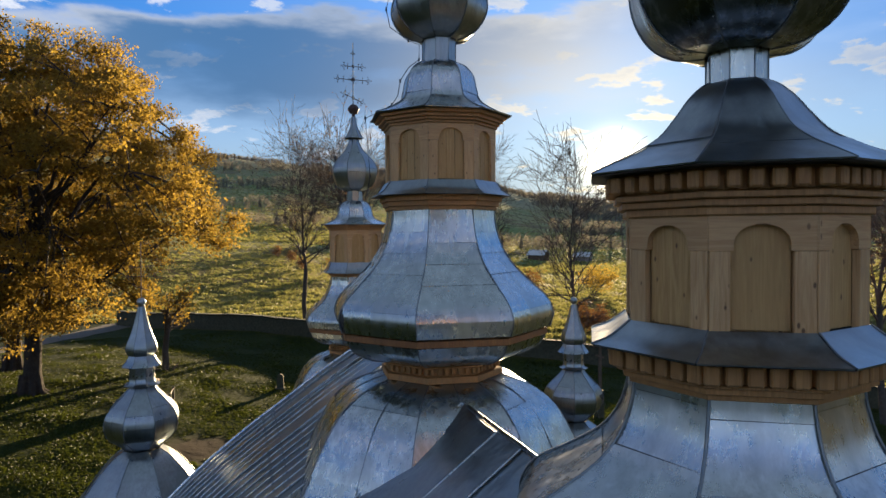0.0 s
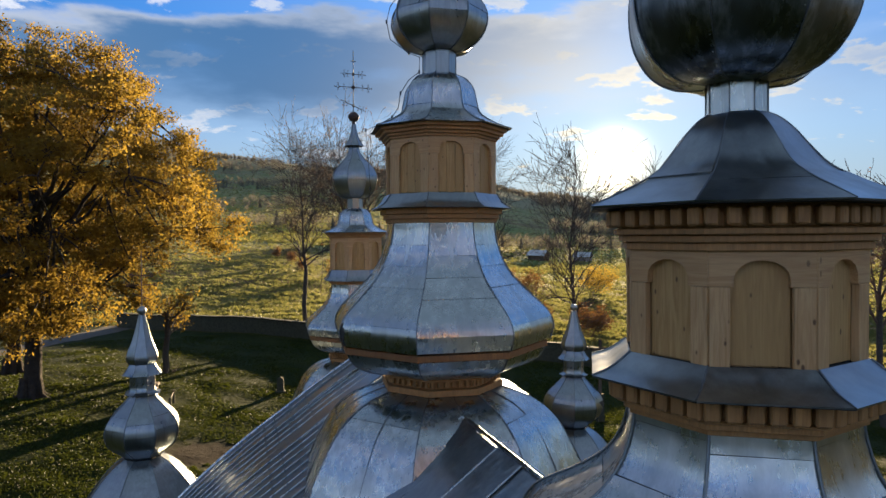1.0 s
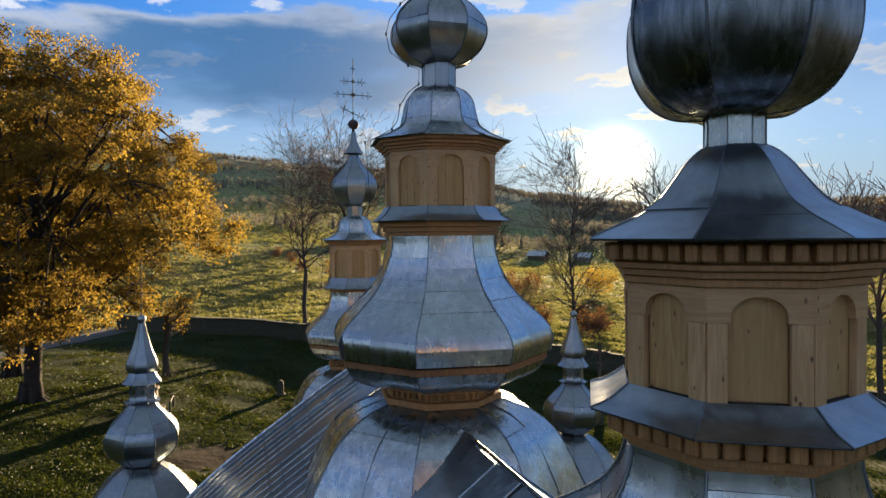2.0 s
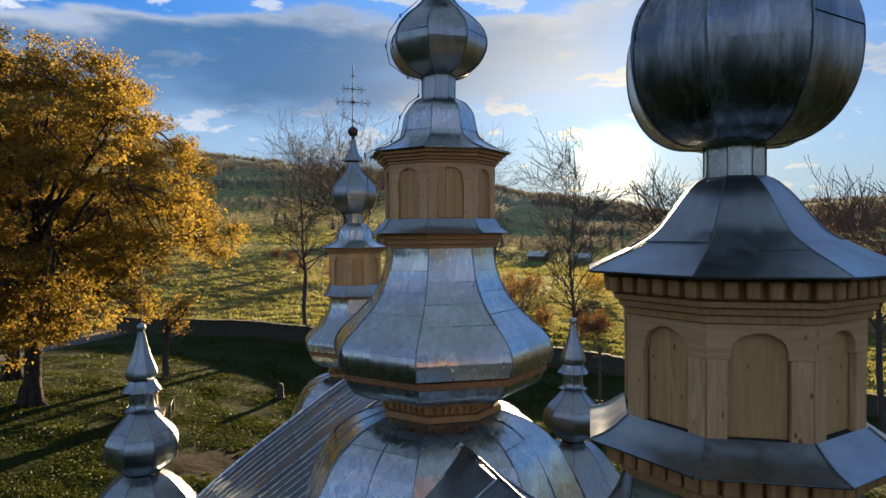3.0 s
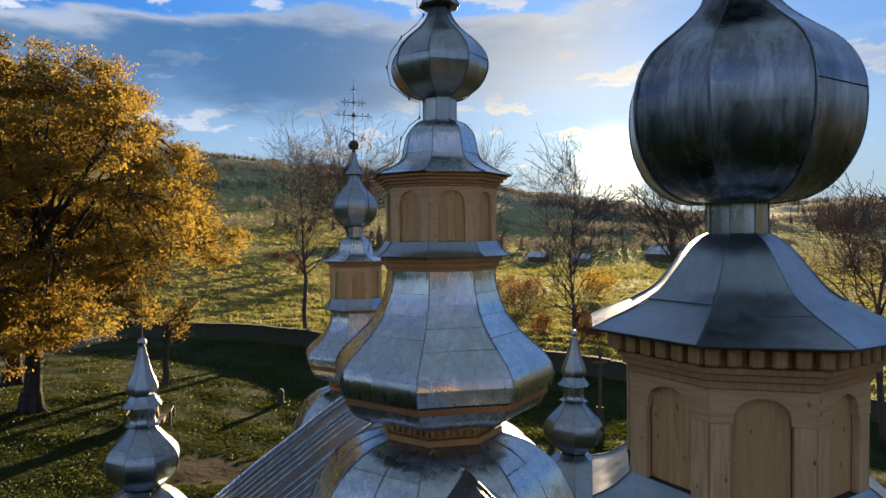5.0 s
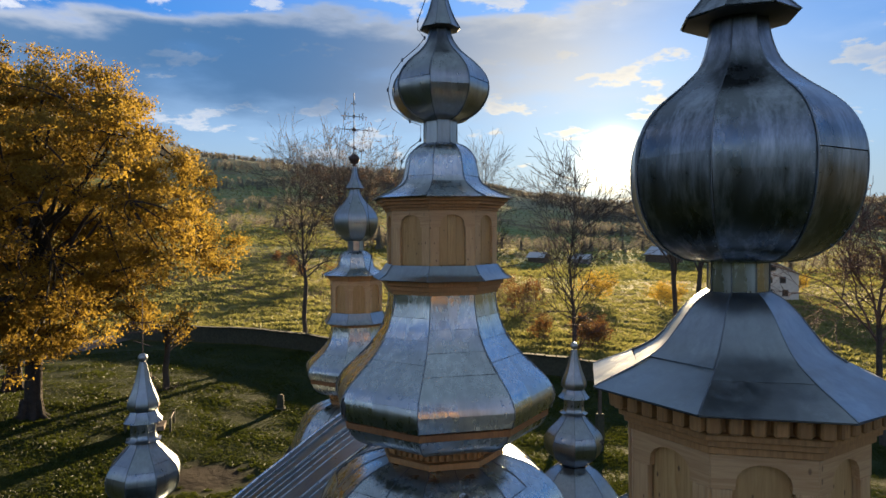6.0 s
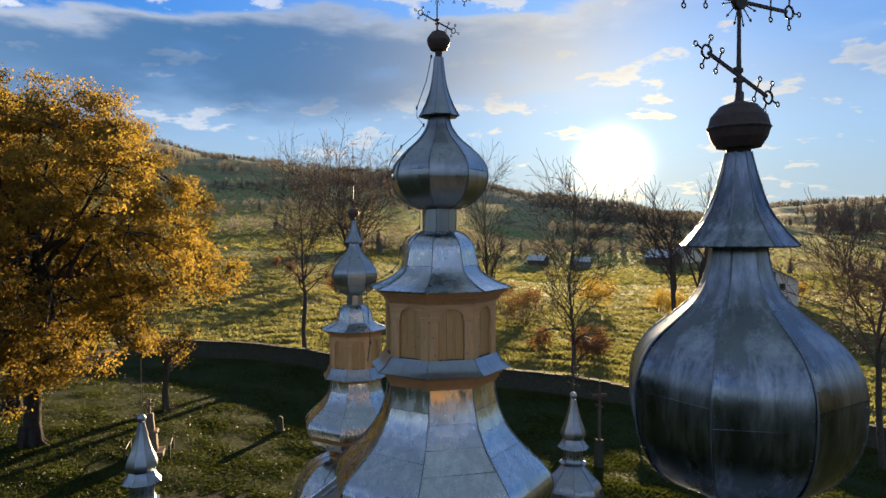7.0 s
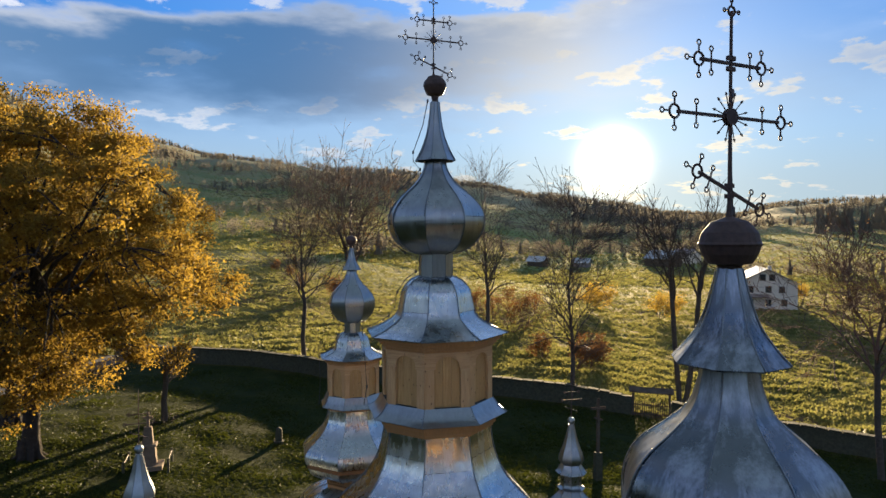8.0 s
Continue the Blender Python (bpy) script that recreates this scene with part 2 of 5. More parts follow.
def leaf_maker(a, b, c, through_color, amount, patch=0.25, deep=0.6):
    def build(s):
        v = s.island()
        col = s.ramp(v, (0.0, a), (0.5, b), (1.0, c))
        big = s.noise(patch, s.coords(), 4, 0.6)
        col = s.mix(s.ramp(big, (0.4, 0.0), (0.62, deep)), col, tuple(x * 0.6 for x in a))
        s.color(col)
        s.plug(s.bsdf.inputs["Specular IOR Level"], 0.2)
        s.translucent(s.mix(0.5, col, through_color), amount)
    return build


LEAF_OAK = material("oak_leaf", leaf_maker((0.10, 0.05, 0.011), (0.17, 0.106, 0.018), (0.225, 0.16, 0.03), (0.42, 0.285, 0.048), 0.66, 0.25, 0.2), 0.6)
LEAF_BROWN = material("withered_leaf", leaf_maker((0.10, 0.05, 0.02), (0.14, 0.07, 0.03), (0.2, 0.11, 0.04), (0.3, 0.14, 0.04), 0.35), 0.7)
LEAF_YELLOW = material("birch_leaf", leaf_maker((0.30, 0.20, 0.03), (0.38, 0.25, 0.04), (0.42, 0.30, 0.06), (0.6, 0.4, 0.06), 0.45), 0.7)
# far trees paled towards grey-brown: valley haze put into the leaf colour
HAZED_WOOD = material("hazed_far_wood", leaf_maker((0.15, 0.15, 0.12), (0.17, 0.16, 0.125), (0.20, 0.17, 0.13), (0.25, 0.22, 0.175), 0.42, 0.02, 0.35), 0.9)
# churchyard blades: the trees' shade is put into this darkened green
SHADED_BLADE = material("shaded_grass_blade", leaf_maker((0.016, 0.032, 0.004), (0.032, 0.050, 0.007), (0.050, 0.057, 0.010), (0.15, 0.17, 0.018), 0.26), 0.6)
DRY_BLADE = material("meadow_blade", leaf_maker((0.08, 0.108, 0.026), (0.18, 0.17, 0.046), (0.29, 0.25, 0.095), (0.35, 0.335, 0.105), 0.45, 0.12, 0.8), 0.6)


def ground_build(s):
    t = s.node("ShaderNodeTexCoord").outputs["Object"]
    sep = s.node("ShaderNodeSeparateXYZ", Vector=t)
    fine = s.noise(2.2, t, 6, 0.65)
    mid = s.noise(0.22, t, 5, 0.6)
    big = s.noise(0.018, t, 4, 0.6, 0.8)
    # churchyard soil greens are darkened as well, to carry the tree shade
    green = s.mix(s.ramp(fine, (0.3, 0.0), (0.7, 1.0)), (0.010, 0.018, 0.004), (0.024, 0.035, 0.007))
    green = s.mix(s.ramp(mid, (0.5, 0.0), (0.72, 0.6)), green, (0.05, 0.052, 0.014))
    straw = s.mix(s.ramp(fine, (0.3, 0.0), (0.7, 1.0)), (0.17, 0.14, 0.04), (0.34, 0.26, 0.085))
    straw = s.mix(s.ramp(mid, (0.44, 0.0), (0.58, 0.9)), straw, (0.06, 0.062, 0.02))
    litter = s.ramp(s.noise(0.055, t, 5, 0.65, 0.5), (0.5, 0.0), (0.6, 0.75))
    straw = s.mix(litter, straw, (0.17, 0.10, 0.055))
    # far field tones are lightened to carry some of the haze
    field = s.mix(s.ramp(big, (0.42, 0.0), (0.5, 1.0)), (0.17, 0.23, 0.08), (0.28, 0.27, 0.12))
    field = s.mix(s.ramp(big, (0.57, 0.0), (0.62, 0.8)), field, (0.16, 0.10, 0.06))
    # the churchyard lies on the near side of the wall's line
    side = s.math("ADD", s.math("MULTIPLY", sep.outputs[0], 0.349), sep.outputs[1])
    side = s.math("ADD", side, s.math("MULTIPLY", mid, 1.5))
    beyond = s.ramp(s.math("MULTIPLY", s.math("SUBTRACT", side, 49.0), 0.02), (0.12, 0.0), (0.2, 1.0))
    # the hillside pales with distance: haze mixed into the ground colour
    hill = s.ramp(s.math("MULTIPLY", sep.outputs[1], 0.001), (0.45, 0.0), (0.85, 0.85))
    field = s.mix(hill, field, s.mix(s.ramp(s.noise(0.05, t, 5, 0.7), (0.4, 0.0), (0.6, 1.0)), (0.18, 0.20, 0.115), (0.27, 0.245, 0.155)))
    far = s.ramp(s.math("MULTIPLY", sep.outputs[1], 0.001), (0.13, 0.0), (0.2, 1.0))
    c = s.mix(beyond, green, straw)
    gap = s.node("ShaderNodeVectorMath", Vector=t)
    gap.operation = "DISTANCE"
    gap.inputs[1].default_value = (-11.0, 29.6, 0.3)
    bare = s.ramp(s.math("MULTIPLY", s.math("ADD", gap.outputs["Value"], s.math("MULTIPLY", fine, 1.6)), 0.1), (0.20, 1.0), (0.32, 0.0))
    c = s.mix(bare, c, (0.026, 0.018, 0.012))
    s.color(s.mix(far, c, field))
    s.bump(s.math("ADD", fine, s.math("MULTIPLY", mid, 2.0)), 0.7, 0.12)


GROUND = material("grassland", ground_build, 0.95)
GROUND.node_tree.nodes["Principled BSDF"].inputs["Specular IOR Level"].default_value = 0.08


# ---- mesh helpers ----
def link_mesh(name, bm, mat, parent=None, label="", smooth=False):
    me = bpy.data.meshes.new(name)
    bm.to_mesh(me)
    bm.free()
    me.materials.append(mat)
    if smooth:
        me.shade_smooth()
    ob = new(name, me)
    ob.parent = parent
    if label:
        tagged(ob, label)
    return ob


part = link_mesh


def share(name, me, parent, m=None):
    ob = new(name, me)
    ob.parent = parent
    if m is not None:
        ob.matrix_local = m
    return ob


def mesh_of(name, verts, faces, mat, smooth=False):
    me = bpy.data.meshes.new(name)
    me.from_pydata([tuple(v) for v in verts], [], faces)
    me.materials.append(mat)
    if smooth:
        me.shade_smooth()
    return me


def thing(name, m, label, category, group="", kind=""):
    ob = new(name)
    ob.matrix_world = m
    return tagged(ob, label, category, group, kind)


def add_box(bm, size, at=(0, 0, 0), turn=None, taper=1.0):
    sx, sy, sz = (v / 2 for v in size)
    vs = []
    for z in (-sz, sz):
        k = taper if z > 0 else 1.0
        for x, y in ((-sx, -sy), (sx, -sy), (sx, sy), (-sx, sy)):
            p = Vector((x * k, y * k, z))
            if turn is not None:
                p = turn @ p
            vs.append(bm.verts.new(p + Vector(at)))
    for f in ((3, 2, 1, 0), (4, 5, 6, 7), (0, 1, 5, 4), (1, 2, 6, 5), (2, 3, 7, 6), (3, 0, 4, 7)):
        bm.faces.new([vs[i] for i in f])


def add_rod(bm, a, b, r0, r1=None, n=6, cap=True):
    a, b = Vector(a), Vector(b)
    r1 = r0 if r1 is None else r1
    q = (b - a).to_track_quat("Z", "Y")
    rings = []
    for p, r in ((a, r0), (b, r1)):
        rings.append([bm.verts.new(p + q @ Vector((r * math.cos(2 * math.pi * i / n), r * math.sin(2 * math.pi * i / n), 0))) for i in range(n)])
    for i in range(n):
        bm.faces.new([rings[0][i], rings[0][(i + 1) % n], rings[1][(i + 1) % n], rings[1][i]])
    if cap:
        bm.faces.new(rings[0][::-1])
        bm.faces.new(rings[1])


def add_ring(bm, at, axis_turn, R, r, n=12, k=5):
    rows = []
    for i in range(n):
        a = 2 * math.pi * i / n
        row = []
        for j in range(k):
            b = 2 * math.pi * j / k
            p = Vector(((R + r * math.cos(b)) * math.cos(a), r * math.sin(b), (R + r * math.cos(b)) * math.sin(a)))
            row.append(bm.verts.new(Vector(at) + axis_turn @ p))
        rows.append(row)
    for i in range(n):
        for j in range(k):
            bm.faces.new([rows[i][j], rows[(i + 1) % n][j], rows[(i + 1) % n][(j + 1) % k], rows[i][(j + 1) % k]])


def add_lathe(bm, pts, n=24):
    rows = []
    for r, z in pts:
        rows.append([bm.verts.new((r * math.sin(2 * math.pi * i / n), -r * math.cos(2 * math.pi * i / n), z)) for i in range(n)])
    for a, b in zip(rows, rows[1:]):
        for i in range(n):
            bm.faces.new([a[i], a[(i + 1) % n], b[(i + 1) % n], b[i]])
    bm.faces.new(rows[0][::-1])
    bm.faces.new(rows[-1])


def curve(pts, n):
    """A smooth line through (r, z) points, n steps between two of them."""
    p = [Vector(q) for q in pts]
    p = [p[0] * 2 - p[1], *p, p[-1] * 2 - p[-2]]
    out = []
    for i in range(1, len(p) - 2):
        for k in range(n):
            t = k / n
            a, b, c, d = p[i - 1], p[i], p[i + 1], p[i + 2]
            out.append(0.5 * (2 * b + (c - a) * t + (2 * a - 5 * b + 4 * c - d) * t * t + (3 * b - a - 3 * c + d) * t ** 3))
    return [(v.x, v.y) for v in out + [p[-2]]]


# ---- octagonal tower stages ----
RNG = random.Random(77)

def corner(r, z, k, sides=8):
    a = 2 * math.pi * (k - 0.5) / sides
    return Vector((r * math.sin(a), -r * math.cos(a), z))


def oct_core(pts, sides=8):
    bm = bmesh.new()
    rows = [[bm.verts.new(corner(r, z, k, sides)) for k in range(sides)] for r, z in pts]
    for a, b in zip(rows, rows[1:]):
        for k in range(sides):
            bm.faces.new([a[k], a[(k + 1) % sides], b[(k + 1) % sides], b[k]])
    bm.faces.new(rows[0][::-1])
    bm.faces.new(rows[-1])
    bmesh.ops.recalc_face_normals(bm, faces=bm.faces)
    return bm


def inward(pts, d):
    """The line of (r, z) points moved d towards the axis side."""
    out = []
    for i, (r, z) in enumerate(pts):
        a, b = Vector(pts[max(i - 1, 0)]), Vector(pts[min(i + 1, len(pts) - 1)])
        t = (b - a).normalized()
        n = Vector((-t.y, t.x)) if t.y > 0 else Vector((t.y, -t.x))
        if n.x > 0 and abs(n.x) > 0.2:
            n = -n
        out.append((max(r + n.x * d, 0.005), z + n.y * d))
    return out


def sheet(pts, gap, thick, mat, sides=8, name="metal_panel"):
    """One bent sheet on one side of the octagon, with turned-down edges."""
    verts, faces = [], []
    n = len(pts)
    inner = inward(pts, thick)
    for ring, shrink in ((pts, gap), (inner, gap)):
        for r, z in ring:
            a, b = corner(r, z, 0, sides), corner(r, z, 1, sides)
            e = (b - a)
            f = min(shrink / max(e.length, 1e-4), 0.4)
            verts += [a + e * f, b - e * f]
    verts += verts[:2 * n]                       # the turned-down edges have corners of their own
    q = 4 * n
    for i in range(n - 1):
        a = 2 * i
        faces.append((a, a + 1, a + 3, a + 2))
    for i in range(n - 1):
        a = 2 * i
        faces.append((q + a, q + a + 2, 2 * n + a + 2, 2 * n + a))
        faces.append((q + a + 1, 2 * n + a + 1, 2 * n + a + 3, q + a + 3))
    faces.append((q, 2 * n, 2 * n + 1, q + 1))
    e = 2 * n - 2
    faces.append((q + e, q + e + 1, 2 * n + e + 1, 2 * n + e))
    me = mesh_of(name, verts, faces, mat)
    for i, f in enumerate(me.polygons):
        f.use_smooth = i < n - 1
    return me


def seams(pts, parent, radius, mat=None, sides=8):
    """A standing seam up each arris."""
    bm = bmesh.new()
    out = inward(pts, -radius * 0.4)
    for p, q in zip(out, out[1:]):
        add_rod(bm, corner(p[0], p[1], 0, sides), corner(q[0], q[1], 0, sides), radius, n=5, cap=False)
    me = bpy.data.meshes.new("seam")
    bm.to_mesh(me)
    bm.free()
    me.materials.append(mat or SEAM)
    me.shade_smooth()
    for k in range(sides):
        share("seam", me, parent, Matrix.Rotation(2 * math.pi * k / sides, 4, "Z"))


def clad(tower, name, pts, breaks, mat=None, steps=4, seam=0.009, sides=8, lap=0.004, extra=0):
    """A stage of sheet metal: a dark core, courses of bent sheets and standing seams. breaks: control points where a course ends."""
    mat = mat or ZINC
    fine = curve(pts, steps)
    core = part(name, oct_core(inward(fine, 0.014), sides), UNDER, tower)
    ends = [i * steps for i in breaks]
    stagger = [e if e in (ends[0], ends[-1]) else e + max(1, steps // 2) for e in ends]
    for phase, cuts in enumerate((ends, stagger)):
        for c, (i, j) in enumerate(zip(cuts, cuts[1:])):
            seg = fine[i:j + 1]
            off = [Vector((r + lap * (c % 2), z)) for r, z in seg]
            for end, nxt in ((0, 1), (-1, -2)):
                if (end == 0 and c > 0) or (end == -1 and c < len(cuts) - 2):
                    off[end] = off[end].lerp(off[nxt], min(0.4, 0.0022 / max((off[nxt] - off[end]).length, 1e-4)))
            off = [(p.x, p.y) for p in off]
            me = sheet(off, 0.004, 0.01, mat, sides)
            rm, zm = off[len(off) // 2]
            for k in range(phase, sides, 2):
                mid_p = Vector((0, -rm, zm))
                shake = Matrix.Translation(mid_p) @ Euler([radians(RNG.gauss(0, 0.75)), radians(RNG.gauss(0, 0.1)), radians(RNG.gauss(0, 0.9))]).to_matrix().to_4x4() @ Matrix.Translation(-mid_p)
                share("metal_panel", me, core, Matrix.Rotation(2 * math.pi * k / sides, 4, "Z") @ shake)
    for q in range(extra):
        bm = bmesh.new()
        f = (q + 1) / (extra + 1)
        lift = inward(fine, -0.006)
        for p0, p1 in zip(lift, lift[1:]):
            add_rod(bm, corner(p0[0], p0[1], 0, sides).lerp(corner(p0[0], p0[1], 1, sides), f), corner(p1[0], p1[1], 0, sides).lerp(corner(p1[0], p1[1], 1, sides), f), 0.008, n=5, cap=False)
        me = bpy.data.meshes.new("seam")
        bm.to_mesh(me)
        bm.free()
        me.materials.append(SEAM)
        for k in range(sides):
            share("seam", me, core, Matrix.Rotation(2 * math.pi * k / sides, 4, "Z"))
    if seam:
        seams(fine, core, seam, None, sides)
    return core


def arch_board(w, h, r, spring, thick):
    """A board w x h with an arched notch of half-width r rising from its lower edge."""
    bm = bmesh.new()
    n = 9
    arc = [(-r * math.cos(math.pi * i / n), spring + r * 0.72 * math.sin(math.pi * i / n)) for i in range(n + 1)]
    arc = [(-r, 0)] + arc + [(r, 0)] if spring > 0 else arc
    top = [(-w / 2 + w * i / (len(arc) - 1), h) for i in range(len(arc))]
    top[0], top[-1] = (-w / 2, h), (w / 2, h)
    lo = [(x, z) for x, z in arc]
    for y0 in (0,):
        fr_a = [bm.verts.new((x, -thick, z)) for x, z in lo]
        fr_b = [bm.verts.new((x, -thick, z)) for x, z in top]
        bk_a = [bm.verts.new((x, 0, z)) for x, z in lo]
        bk_b = [bm.verts.new((x, 0, z)) for x, z in top]
        el, er = bm.verts.new((-w / 2, -thick, 0)), bm.verts.new((w / 2, -thick, 0))
        bl, br = bm.verts.new((-w / 2, 0, 0)), bm.verts.new((w / 2, 0, 0))
    for i in range(len(lo) - 1):
        bm.faces.new([fr_a[i], fr_a[i + 1], fr_b[i + 1], fr_b[i]])
        bm.faces.new([fr_a[i + 1], fr_a[i], bk_a[i], bk_a[i + 1]])
        bm.faces.new([fr_b[i], fr_b[i + 1], bk_b[i + 1], bk_b[i]])
    bm.faces.new([el, fr_a[0], fr_b[0]])
    bm.faces.new([fr_a[-1], er, fr_b[-1]])
    bm.faces.new([bl, el, fr_b[0], bk_b[0]])
    bm.faces.new([er, br, bk_b[-1], fr_b[-1]])
    bm.faces.new([el, bl, bk_a[0], fr_a[0]])
    bm.faces.new([fr_a[-1], bk_a[-1], br, er])
    bmesh.ops.recalc_face_normals(bm, faces=bm.faces)
    me = bpy.data.meshes.new("arch_board")
    bm.to_mesh(me)
    bm.free()
    return me


def box_mesh(name, size, at, mat, bevel=0.0):
    bm = bmesh.new()
    add_box(bm, size, at)
    if bevel:
        bmesh.ops.bevel(bm, geom=bm.edges, offset=bevel, segments=1, affect="EDGES")
    me = bpy.data.meshes.new(name)
    bm.to_mesh(me)
    bm.free()
    me.materials.append(mat)
    return me


def face_pose(r, z, k):
    """The middle of side k of an octagon of corner radius r, at height z; its local -y points outwards."""
    ap = r * math.cos(math.pi / 8)
    return Matrix.Rotation(2 * math.pi * k / 8, 4, "Z") @ Matrix.Translation((0, -ap, z))


def lantern(tower, r, z0, z1, mat, planks=3):
    """Eight blind arched panels of boards."""
    core = part("lantern_wall", oct_core([(r - 0.075, z0 - 0.02), (r - 0.075, z1 + 0.02)]), mat, tower)
    w = 2 * r * math.sin(math.pi / 8)
    h = z1 - z0
    post_w = w * 0.215
    arch_h = h * 0.30
    field_w = (w - 2 * post_w) / planks
    field = box_mesh("panel_board", (field_w - 0.003, 0.02, h * 0.96), (0, 0.052, h / 2), WOOD_PANEL, 0.003)
    post = box_mesh("post_board", (post_w - 0.009, 0.05, h - arch_h - 0.005), (0, 0.02, (h - arch_h) / 2), mat, 0.004)
    head = arch_board(w + 0.012, arch_h, (w - 2 * post_w) * 0.46, arch_h * 0.22, 0.045)
    head.materials.append(WOOD_HEAD)
    for k in range(8):
        f = face_pose(r, z0, k)
        for i in range(planks):
            share("panel_board", field, core, f @ Matrix.Translation(((i + 0.5 - planks / 2) * field_w, RNG.uniform(-0.002, 0.002), 0)))
        for s in (-1, 1):
            share("post_board", post, core, f @ Matrix.Translation((s * (w / 2 - post_w / 2), 0, 0)))
        share("arch_board", head, core, f @ Matrix.Translation((0, 0.04, h - arch_h)))


def moulding(tower, name, steps, mat):
    """Stepped wooden rings, one above another: rows of (radius, z0, z1)."""
    for r, z0, z1 in steps:
        bm = oct_core([(r - 0.012, z0), (r, z0 + 0.006), (r, z1 - 0.006), (r - 0.012, z1)])
        part(name, bm, mat, tower)


def dentils(tower, r, z0, z1, per_side, mat, deep=0.09, width=0.6):
    w = 2 * r * math.sin(math.pi / 8)
    size = w / per_side
    me = box_mesh("dentil", (size * width, deep, z1 - z0), (0, deep / 2 - 0.005, (z1 - z0) / 2), mat, min(0.015, size * 0.1))
    for k in range(8):
        f = face_pose(r, z0, k)
        for i in range(per_side):
            share("dentil", me, tower, f @ Matrix.Translation(((i + 0.5) * size - w / 2, 0, 0)))


def make_cross(m, h, parent_label, scale=1.0, spike=0.0):
    """A wrought three-bar cross with ring ends and a rayed disc; the lower bar slants."""
    top = thing("roof_cross", m, parent_label, "cross", "crosses on the towers")
    t = 0.011 * scale

    def bar(name, half, z, slant, fin=0.068):
        bm = bmesh.new()
        turn = Matrix.Rotation(radians(slant), 3, "Y")
        half *= scale
        fin *= scale
        add_box(bm, (2 * half * 0.80, t * 1.5, t * 1.8), (0, 0, z), turn)
        for s in (-1, 1):
            c = Vector((0, 0, z)) + turn @ Vector((s * half * 0.84, 0, 0))
            add_ring(bm, c, turn, fin * 0.62, t * 0.75, 12)
            for d in ((s, 0), (0, 1), (0, -1)):
                e = c + turn @ Vector((d[0] * fin * 0.62, 0, d[1] * fin * 0.62))
                g = c + turn @ Vector((d[0] * fin * 1.25, 0, d[1] * fin * 1.25))
                add_rod(bm, e, g, t * 0.55, n=5)
                add_ring(bm, g + turn @ Vector((d[0] * fin * 0.25, 0, d[1] * fin * 0.25)), turn, fin * 0.24, t * 0.55, 8, 4)
            q = Vector((0, 0, z)) + turn @ Vector((s * half * 0.52, 0, 0))
            for d in (1, -1):
                add_rod(bm, q, q + turn @ Vector((0, 0, d * fin * 0.9)), t * 0.5, n=5)
                add_ring(bm, q + turn @ Vector((0, 0, d * fin * 1.1)), turn, fin * 0.24, t * 0.55, 8, 4)
            add_box(bm, (t * 3.0, t * 2, t * 2.6), Vector((0, 0, z)) + Vector((s * t * 1.6, 0, fin * 0.5)))
            add_box(bm, (t * 3.0, t * 2, t * 2.6), Vector((0, 0, z)) + Vector((s * t * 1.6, 0, -fin * 0.5)))
        part(name, bm, IRON, top)

    bm = bmesh.new()
    add_rod(bm, (0, 0, -0.05), (0, 0, h * 0.96 + spike), t * 1.15, t * 0.9, 8)
    add_lathe(bm, [(t * 3, -0.03), (t * 1.6, 0.05), (t * 1.1, 0.12)], 10)
    part("upright", bm, IRON, top)
    bar("lower_bar", 0.37, h * 0.135, 22)
    bar("main_bar", 0.58, h * 0.475, 0)
    bar("upper_bar", 0.34, h * 0.72, 0)
    bm = bmesh.new()
    c = Vector((0, 0, h * 0.96))
    add_ring(bm, c, Matrix.Identity(3), 0.03 * scale, t * 0.75, 12)
    for d in ((1, 0), (-1, 0), (0, 1)):
        g = c + Vector((d[0], 0, d[1])) * 0.065 * scale
        add_rod(bm, c + Vector((d[0], 0, d[1])) * 0.03 * scale, g, t * 0.5, n=5)
        add_ring(bm, g, Matrix.Identity(3), 0.012 * scale, t * 0.5, 8, 4)
    part("finial", bm, IRON, top)
    bm = bmesh.new()
    c = Vector((0, 0, h * 0.475))
    add_rod(bm, c + Vector((0, -0.018, 0)), c + Vector((0, 0.018, 0)), 0.055 * scale, n=20)
    for i in range(12):
        a = 2 * math.pi * (i + 0.5) / 12
        d = Vector((math.cos(a), 0, math.sin(a)))
        add_rod(bm, c + d * 0.05 * scale, c + d * 0.15 * scale, t * 0.42, t * 0.3, 5)
        add_rod(bm, c + d * 0.145 * scale, c + d * 0.165 * scale, t * 0.85, t * 0.3, 5)
    part("rayed_disc", bm, IRON, top)
    return top


# ---- the church: axis runs away from the camera and to the left ----
AXIS = radians(17.7)
U = Vector((-math.sin(AXIS), math.cos(AXIS), 0))
V = Vector((math.cos(AXIS), math.sin(AXIS), 0))
ORIGIN = Vector((1.945, 4.26, 0))


def on_plan(s, v, z=0.0):
    return ORIGIN + U * s + V * v + Vector((0, 0, z))


